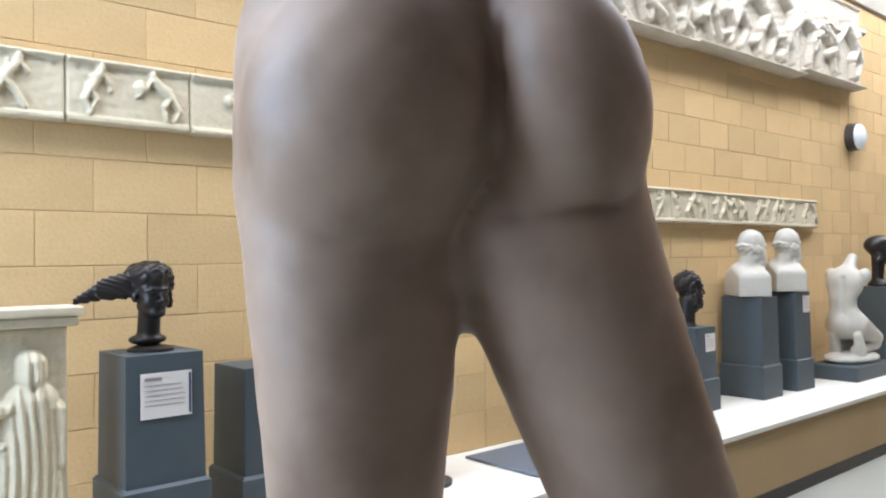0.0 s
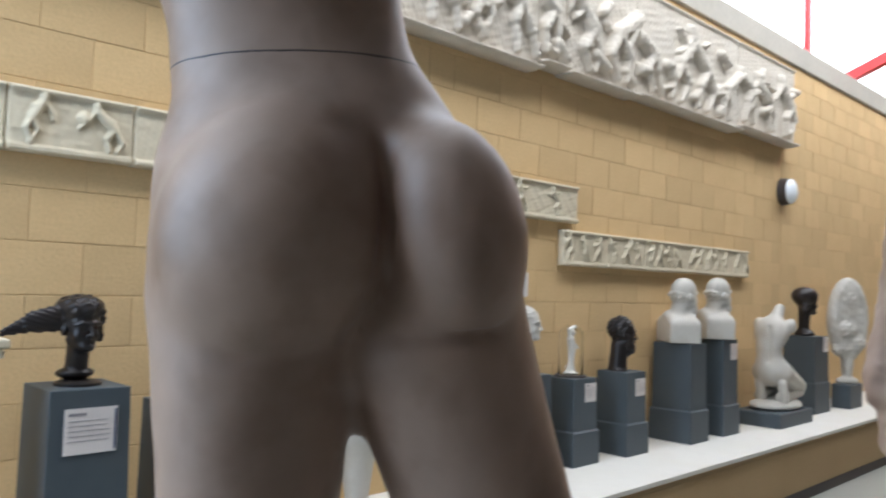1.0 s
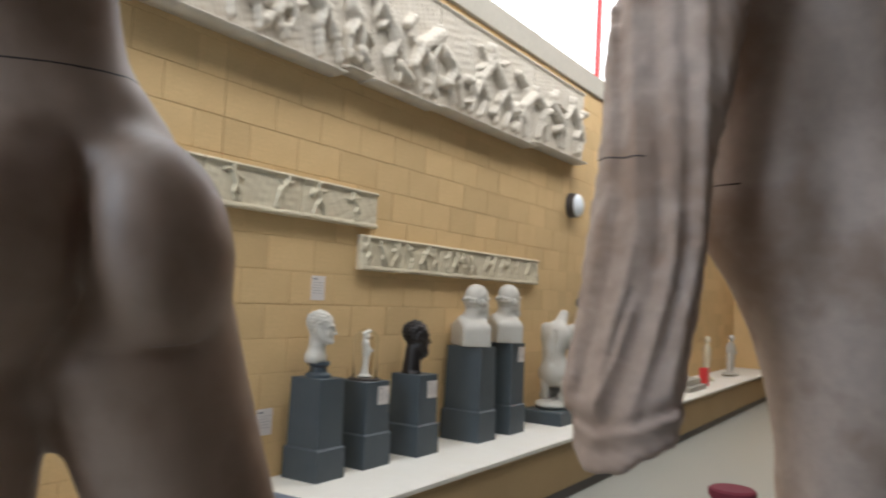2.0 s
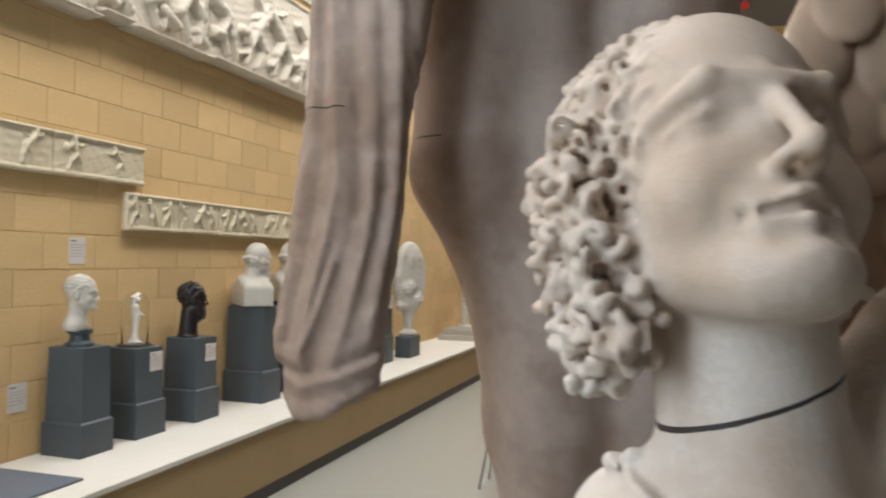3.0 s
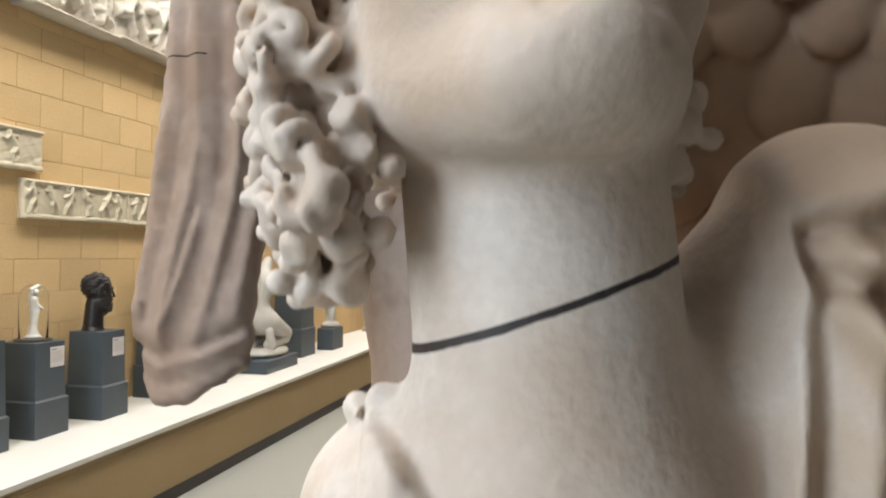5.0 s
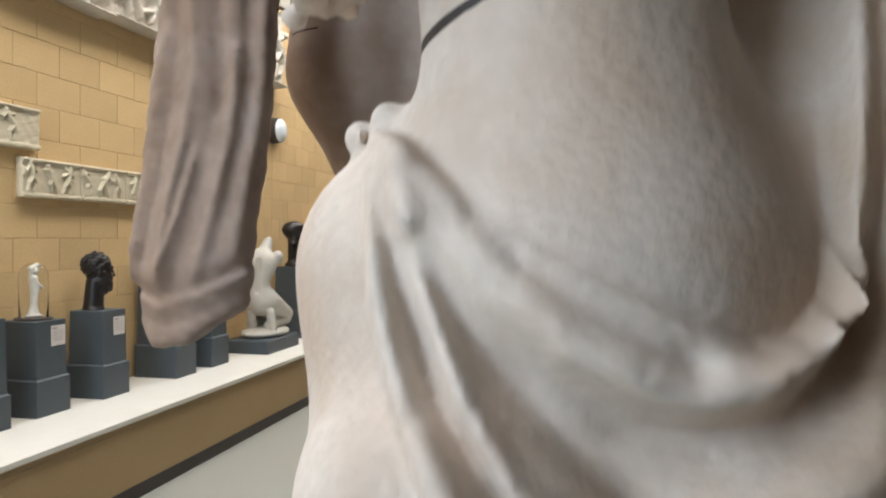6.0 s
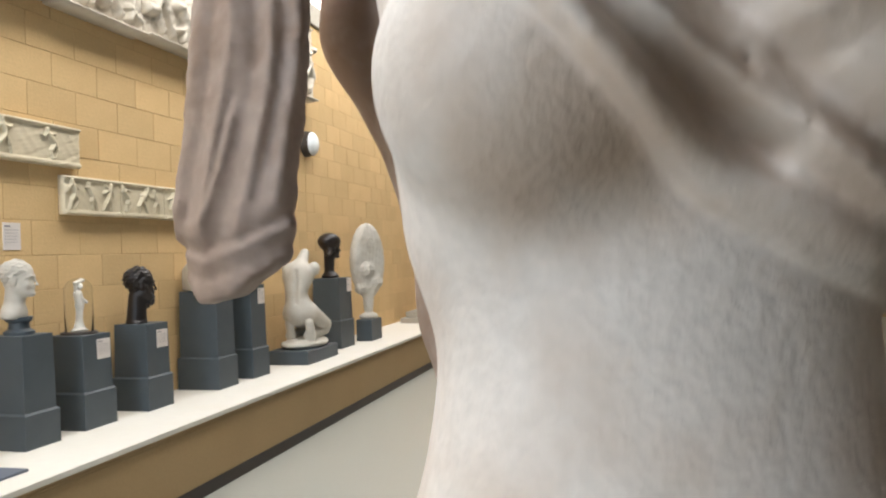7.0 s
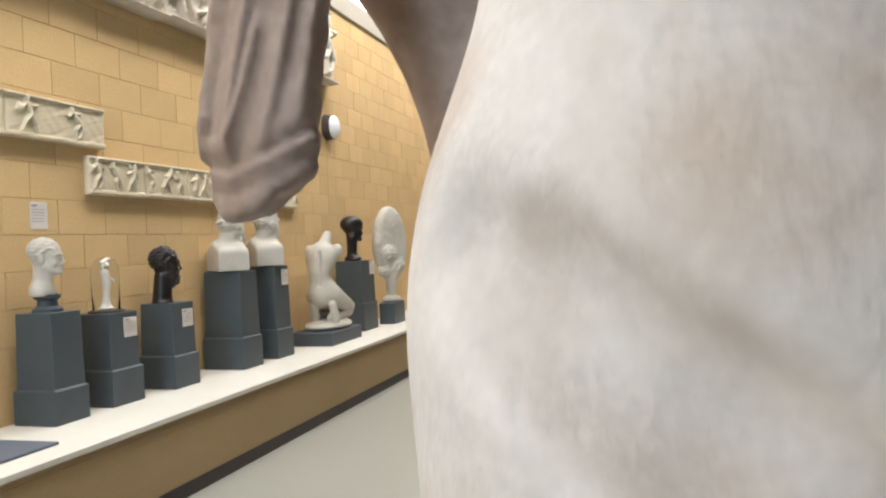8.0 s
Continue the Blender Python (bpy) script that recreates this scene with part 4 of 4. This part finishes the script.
# ---- busts and heads ----
def face_field(P, s, beard=0.0, bald=0.0):
    """A head about s tall, chin at z = 0, looking along -y."""
    k = s / 0.243
    Q = (P[0] / k, P[1] / k, P[2] / k - 0.108)
    F = youth_face(Q)
    cap = ball(Q, (0, 0.014, 0.048), (0.086, 0.100, 0.092)) + 0.006 * ripple(Q, 0.034, 5) + 0.003 * ripple(Q, 0.017, 6)
    cap = smax(cap, -ball(Q, (0, -0.105, -0.012), (0.064, 0.075, 0.098)), 0.008)
    if bald:
        cap = smax(cap, Q[2] - 0.015 - 0.3 * Q[1], 0.04)
    F = smin(F, cap, 0.005)
    for e in (-1, 1):
        F = smin(F, ball(Q, (0.078 * e, 0.008, -0.005), (0.012, 0.020, 0.030)), 0.004)
    if beard:
        b = ball(Q, (0, -0.050, -0.098), (0.056, 0.050, 0.052)) + 0.008 * ripple(Q, 0.026, 2)
        b = smin(b, limb(Q, (-0.03, -0.088, -0.046), (0.03, -0.088, -0.046), 0.008, 0.008) + 0.003 * ripple(Q, 0.02, 4), 0.01)
        for e in (-1, 1):
            b = smin(b, limb(Q, (0.064 * e, -0.02, -0.01), (0.045 * e, -0.05, -0.08), 0.018, 0.026) + 0.006 * ripple(Q, 0.026, 3), 0.01)
        b = smax(b, -limb(Q, (-0.018, -0.104, -0.056), (0.018, -0.104, -0.056), 0.007, 0.007), 0.004)
        F = smin(F, b, 0.006)
    return F * k


def put(name, field, half, tall, step, mat, at, rz, label, category="bust", group="casts on the ledge"):
    me = sculpt(name, field, (-half, -half, -step), (half, half, tall), step)
    return statue(name, me, mat, label, category, pose(*at, 0, 0, rz), group)


# winged bronze head
def winged_head(P):
    F = face_field(turned(P, (0, 0, 0.095), 0), 0.165)
    F = smin(F, limb(P, (0, 0.015, 0.03), (0, 0.005, 0.12), 0.036, 0.036), 0.02)
    F = smin(F, ball(P, (0, 0.02, 0.022), (0.062, 0.05, 0.02)), 0.01)
    F = smin(F, ball(P, (0, 0.01, 0.235), (0.072, 0.085, 0.045)) + 0.004 * ripple(P, 0.03, 3), 0.008)
    F = smin(F, limb(P, (0.066, 0.0, 0.225), (0.070, 0.01, 0.13), 0.018, 0.012) + 0.005 * ripple(P, 0.025, 5), 0.006)
    wing = smin(limb(P, (-0.05, 0.01, 0.205), (-0.13, 0.04, 0.190), 0.045, 0.036, (1, 0.35)), limb(P, (-0.12, 0.04, 0.190), (-0.205, 0.07, 0.155), 0.034, 0.012, (1, 0.4)), 0.01)
    wing = wing + 0.003 * np.sin((P[2] + 0.35 * P[0]) * 420)
    return smin(F, wing, 0.006)


put("winged_bust", winged_head, 0.23, 0.3, 0.004, M_BRONZE, (0.265, -0.435, 1.352), 8, "dark bronze head with one spread wing at the temple", "head").scale = (1.16, 1.16, 1.16)
bm = bmesh.new()
lathe(bm, [(0.085, 0.0), (0.085, 0.01), (0.07, 0.017), (0.055, 0.02)], 36)
ob = part("socle", bm, M_BRONZE)
ob.location = (0.265, -0.435, 1.335)
tagged(ob, "round dark socle under the bronze head", "socle")


def youth(P):
    F = face_field(turned(P, (0, 0, 0.20), 0), 0.22)
    F = smin(F, limb(P, (0, 0.03, 0.12), (0, 0.015, 0.26), 0.058, 0.055), 0.03)
    return smin(F, smax(ball(P, (0, 0.03, 0.10), (0.10, 0.07, 0.07)), 0.075 - P[2], 0.01), 0.03)


put("youth_bust", youth, 0.16, 0.50, 0.0055, M_WHITE, (3.23, -0.20, 1.21), 25, "white plaster head of a youth on a dark socle")
bm = bmesh.new()
lathe(bm, [(0.085, 0.0), (0.085, 0.02), (0.06, 0.035), (0.055, 0.07), (0.075, 0.085), (0.075, 0.105)], 32)
ob = part("socle", bm, M_GREY)
ob.location = (3.23, -0.195, 1.19)
tagged(ob, "round dark socle under the white head", "socle")


def beard_head(P):
    F = face_field(turned(P, (0, 0, 0.17), 0), 0.25, 1.0)
    F = smin(F, limb(P, (0, 0.03, 0.03), (0, 0.02, 0.20), 0.07, 0.062), 0.03)
    return smin(F, ball(P, (0, 0.03, 0.012), (0.085, 0.075, 0.025)), 0.02)


put("bearded_bust", beard_head, 0.17, 0.50, 0.006, M_BRONZE, (4.38, -0.20, 1.14), 52, "dark bronze bearded head with curly hair")


def elder(P):
    F = face_field(turned(P, (0, -0.02, 0.245), 22), 0.30, 1.0, 1.0)
    F = smin(F, limb(P, (0, 0.03, 0.18), (0, 0.0, 0.33), 0.080, 0.070), 0.03)
    ax = np.abs(P[0])
    block_form = smax(smax(ax - 0.195, np.abs(P[1] - 0.02) - 0.13, 0.02), (P[2] + 0.38 * ax - 0.262) * 0.93, 0.05)
    F = smin(F, smax(block_form, -P[2], 0.004), 0.035)
    return F


put("elder_bust", elder, 0.24, 0.62, 0.0065, M_WHITE, (5.24, -0.22, 1.345), 48, "off-white plaster bust of a bearded old man")
put("elder_bust", elder, 0.24, 0.62, 0.0065, M_WHITE, (5.82, -0.24, 1.365), 48, "pale grey plaster bust of a balding old man")


def kneeler(P):
    F = ball(P, (-0.03, 0.0, 0.36), (0.15, 0.16, 0.15))
    F = smin(F, limb(P, (-0.04, 0.01, 0.40), (-0.06, 0.02, 0.58), 0.125, 0.112), 0.05)
    F = smin(F, ball(P, (-0.02, 0.01, 0.73), (0.135, 0.165, 0.16), (0, 14, 0)), 0.06)
    for e in (-1, 1):
        F = smin(F, ball(P, (0.03, 0.15 * e, 0.80), (0.065, 0.055, 0.07)), 0.03)
        F = smin(F, limb(P, (0.0, 0.08 * e, 0.34), (0.37, 0.09 * e, 0.20), 0.115, 0.080), 0.035)
        F = smin(F, limb(P, (0.36, 0.09 * e, 0.15), (-0.06, 0.10 * e, 0.12), 0.066, 0.050), 0.012)
        F = smin(F, limb(P, (-0.06, 0.11 * e - 0.03, 0.11), (-0.10, 0.11 * e - 0.02, 0.25), 0.050, 0.042), 0.015)
    F = smin(F, limb(P, (0.03, 0.0, 0.84), (0.11, -0.01, 0.96), 0.072, 0.048), 0.04)
    F = smax(F, -limb(P, (-0.165, -0.02, 0.46), (-0.135, -0.02, 0.78), 0.012, 0.014), 0.03)
    base = ball(P, (0.08, 0.0, 0.035), (0.36, 0.21, 0.06))
    return smin(F, smax(base, -P[2], 0.01) + 0.006 * ripple(P, 0.08, 2), 0.012)


put("kneeling_figure", kneeler, 0.46, 1.02, 0.010, M_WHITE, (6.83, -0.34, 0.672), 0, "white plaster headless kneeling figure on a low block", "statue")


def helmet_head(P):
    F = face_field(turned(P, (0, 0, 0.22), 0), 0.26)
    F = smin(F, limb(P, (0, 0.03, 0.05), (0, 0.02, 0.28), 0.055, 0.065), 0.03)
    F = smin(F, ball(P, (0, 0.02, 0.42), (0.115, 0.14, 0.10)), 0.02)
    F = smin(F, limb(P, (-0.08, 0.06, 0.30), (-0.16, 0.12, 0.26), 0.035, 0.02), 0.03)
    return smin(F, smax(ball(P, (0, 0.02, 0.0), (0.12, 0.10, 0.07)), -P[2], 0.005), 0.03)


put("dark_bust", helmet_head, 0.22, 0.6, 0.008, M_BRONZE, (7.94, -0.23, 1.345), 50, "almost black bronze head on a narrow neck")

# glass dome with an ivory figurine
dome = thing("glass_dome", (3.77, -0.17, 1.12), "glass dome over a small ivory figurine on a dark round base", "dome")
bm = bmesh.new()
lathe(bm, [(0.125, 0.0), (0.125, 0.012), (0.115, 0.018), (0.115, 0.028), (0.10, 0.034)], 40)
part("base", bm, M_SKIRT, dome)
bm = bmesh.new()
prof = [(0.088, 0.035), (0.088, 0.30)] + [(0.088 * math.cos(a), 0.30 + 0.085 * math.sin(a)) for a in [radians(10 * i) for i in range(1, 9)]]
lathe(bm, prof, 40)
cover = part("cover", bm, M_GLASS, dome, "clear glass cover", smooth=True)
cover.visible_shadow = False


def figurine(P):
    F = limb(P, (0, 0, 0.07), (0.008, 0, 0.17), 0.018, 0.022)
    F = smin(F, limb(P, (0.008, 0, 0.17), (-0.006, 0, 0.245), 0.022, 0.026), 0.015)
    F = smin(F, limb(P, (0.006, -0.01, 0.22), (0.04, -0.02, 0.19), 0.012, 0.01), 0.008)
    F = smin(F, ball(P, (0.004, -0.006, 0.29), 0.02), 0.008)
    F = smin(F, limb(P, (-0.02, 0, 0.24), (-0.028, 0, 0.31), 0.01, 0.009), 0.006)
    F = smin(F, limb(P, (-0.028, 0, 0.31), (0.035, 0, 0.325), 0.012, 0.014), 0.008)
    F = smin(F, ball(P, (0, 0, 0.012), (0.05, 0.05, 0.016)), 0.004)
    return smin(F, limb(P, (0, 0, 0.02), (0, 0, 0.07), 0.035, 0.02), 0.01)


me = sculpt("figurine", figurine, (-0.06, -0.06, -0.006), (0.06, 0.06, 0.35), 0.004)
me.materials.append(M_WHITE)
ob = new("figurine", me)
ob.parent = dome
ob.location = (0, 0, 0.035)


# oval ornament on a foot
def oval(P):
    F = np.abs(ball(P, (0, 0, 0.72), (0.24, 0.10, 0.46)) + 0.02) - 0.03
    F = smax(F, np.abs(P[1]) - 0.07, 0.01)
    plate = smax(ball(P, (0, 0.03, 0.72), (0.23, 0.03, 0.45)), -9 + P[1] * 0, 0.01)
    F = smin(F, plate, 0.01) + 0.004 * ripple(P, 0.07, 6)
    for c, r in (((0.0, -0.03, 0.95), (0.09, 0.06, 0.12)), ((-0.05, -0.05, 0.60), (0.11, 0.07, 0.10)), ((0.1, -0.04, 0.45), (0.1, 0.06, 0.08)), ((-0.1, -0.03, 0.38), (0.12, 0.06, 0.07))):
        F = smin(F, ball(P, c, r) + 0.01 * ripple(P, 0.06, 3), 0.02)
    F = smin(F, limb(P, (0, 0, 0.06), (0, 0, 0.3), 0.05, 0.07) + 0.008 * ripple(P, 0.05, 1), 0.03)
    return smin(F, smax(ball(P, (0, 0, 0.02), (0.13, 0.09, 0.06)), -P[2], 0.005), 0.02)


put("oval_relief", oval, 0.3, 1.22, 0.013, M_WHITE, (8.69, -0.40, 0.802), -35, "ornate white plaster oval relief standing on a foot", "relief")


# farther along the ledge
def far_figure(P):
    F = limb(P, (-0.07, 0, 0.1), (-0.04, 0, 0.62), 0.08, 0.11)
    F = smin(F, limb(P, (0.08, 0, 0.1), (0.05, 0, 0.62), 0.08, 0.11), 0.04)
    F = smin(F, ball(P, (0, 0, 0.85), (0.17, 0.12, 0.26)), 0.06)
    F = smin(F, limb(P, (0.14, 0, 1.0), (0.24, -0.05, 0.72), 0.05, 0.04), 0.03)
    F = smin(F, limb(P, (-0.14, 0, 1.0), (-0.22, -0.02, 0.75), 0.05, 0.04), 0.03)
    F = smin(F, ball(P, (0.02, -0.01, 1.22), (0.085, 0.1, 0.12)), 0.04)
    F = smin(F, smax(ball(P, (0, 0, 0.02), (0.3, 0.24, 0.09)), -P[2], 0.005), 0.02)
    return F + 0.012 * ripple(P, 0.09, 4)


for x, y, z, rz, mat in ((11.3, -0.42, 0.70, 30, M_WHITE), (13.0, -0.40, 0.56, 10, M_CREAM), (14.6, -0.45, 0.56, -20, M_WHITE)):
    put("small_statue", far_figure, 0.34, 1.4, 0.02, mat, (x, y, z), rz, "weathered plaster figure standing far along the ledge", "statue", "far casts on the ledge").scale = (0.55, 0.55, 0.55)
bm = bmesh.new()
box(bm, 10.85, 11.75, -0.70, -0.12, LZ, 0.61, 0.004)
box(bm, 10.95, 11.65, -0.64, -0.18, 0.612, 0.70, 0.004)
tagged(part("stepped_base", bm, M_COPING), "grey stepped base on the ledge", "base")
bm = bmesh.new()
box(bm, 12.1, 12.28, -0.62, -0.5, LZ, 0.82, 0.01)
tagged(part("red_box", bm, M_RED), "small bright red box on the ledge", "box")

# reading panel lying on the ledge, wall captions, stool
bm = bmesh.new()
box(bm, 2.17, 2.74, -0.68, -0.12, LZ + 0.001, LZ + 0.016, 0.003)
tagged(part("reading_panel", bm, M_PANEL), "flat slate-blue information panel lying on the ledge", "panel")
for x, z in ((3.40, 1.78), (2.95, 0.90)):
    c = thing("wall_caption", (x, 0.0, z), "small caption card fixed to the block wall", "sign", "wall captions")
    card(c, 0, -0.001, 0, 0.14, 0.17)
stool = thing("folding_stool", (5.33, -2.42, 0.0), "maroon fabric folding stool standing on the floor", "stool")
bm = bmesh.new()
lathe(bm, [(0.16, 0.39), (0.17, 0.41), (0.17, 0.45), (0.15, 0.465)], 28)
part("seat", bm, M_MAROON, stool)
for a, b in ((-0.12, -0.12), (0.12, -0.12), (0.12, 0.12), (-0.12, 0.12)):
    bm = bmesh.new()
    rod(bm, (a * 1.3, b * 1.3, 0.0), (a * 0.8, b * 0.8, 0.39), 0.012, 10)
    part("leg", bm, M_METAL, stool)


# small cast on the ledge behind the nude, and the bust on the covered pedestal
def vase_foot(P):
    F = limb(P, (0, 0, 0.05), (0, 0, 0.3), 0.06, 0.09)
    F = smin(F, ball(P, (0, 0, 0.42), (0.15, 0.12, 0.17)), 0.05)
    return smin(F, ball(P, (0, 0, 0.60), (0.08, 0.1, 0.12)), 0.03)


put("white_bust", vase_foot, 0.2, 0.75, 0.012, M_WHITE, (1.70, -0.36, 0.60), 0, "white plaster bust on a dark turned socle")
bm = bmesh.new()
lathe(bm, [(0.12, 0.0), (0.12, 0.02), (0.08, 0.04), (0.07, 0.08), (0.09, 0.10)], 32)
ob = part("socle", bm, M_SKIRT)
ob.location = (1.70, -0.36, LZ)
tagged(ob, "dark turned socle on the ledge", "socle")

# ---- blocks of the wall, last ----
bm_rest = bmesh.new()
J1, J2, H = 2.45, 7.80, 0.225


def block(bm, x0, x1, z0, z1, y=0.0):
    g, c = 0.0018, 0.0024
    x0, x1, z0, z1 = x0 + g, x1 - g, z0 + g, z1 - g
    back = [bm.verts.new(p) for p in ((x0, 0.0045, z0), (x1, 0.0045, z0), (x1, 0.0045, z1), (x0, 0.0045, z1))]
    mid = [bm.verts.new(p) for p in ((x0, y + c * 0.7, z0), (x1, y + c * 0.7, z0), (x1, y + c * 0.7, z1), (x0, y + c * 0.7, z1))]
    fr = [bm.verts.new(p) for p in ((x0 + c, y, z0 + c), (x1 - c, y, z0 + c), (x1 - c, y, z1 - c), (x0 + c, y, z1 - c))]
    bm.faces.new(fr)
    for a, b in ((back, mid), (mid, fr)):
        for i in range(4):
            bm.faces.new((a[i], a[(i + 1) % 4], b[(i + 1) % 4], b[i]))


shared = {}
count = 0
for r in range(17):
    z0 = LZ + r * H
    odd = r % 2
    spans = []
    # bays between the movement joints
    for a, b, n in ((X0 + 0.0, J1, (J1 - X0) / 0.4515), (J1, J2, 12.0), (J2, X1, 20.5)):
        w = (b - a) / n
        if a == X0:
            s = b - w * (0.5 if odd else 1.0)
            cuts = [b]
            while s > a:
                cuts.append(s)
                s -= w
            cuts = [a] + sorted(cuts)
        else:
            s = a + w * (0.5 if odd else 1.0)
            cuts = [a]
            while s < b - 0.05:
                cuts.append(s)
                s += w
            cuts.append(b)
        m = 0.003
        spans += [(p + (m if i == 0 else 0), q - (m if i == len(cuts) - 2 else 0)) for i, (p, q) in enumerate(zip(cuts, cuts[1:])) if q - p > 0.03]
    for p, q in spans:
        if -0.9 < p < 6.4 and r >= 1 and count < 300 and r < 17 - 0:
            key = round(q - p, 3)
            if key not in shared:
                bm = bmesh.new()
                block(bm, 0, q - p, 0, H)
                shared[key] = mesh_of("block", bm, M_BLOCK)
            ob = new("block", shared[key])
            ob.parent = wall
            ob.location = (p, random.uniform(-0.0012, 0.0012), z0)
            count += 1
        else:
            block(bm_rest, p, q, z0, z0 + H, random.uniform(-0.0012, 0.0012))
bmesh.ops.recalc_face_normals(bm_rest, faces=bm_rest.faces)
tagged(part("blockwork", bm_rest, M_BLOCK, wall), kind="stuff")
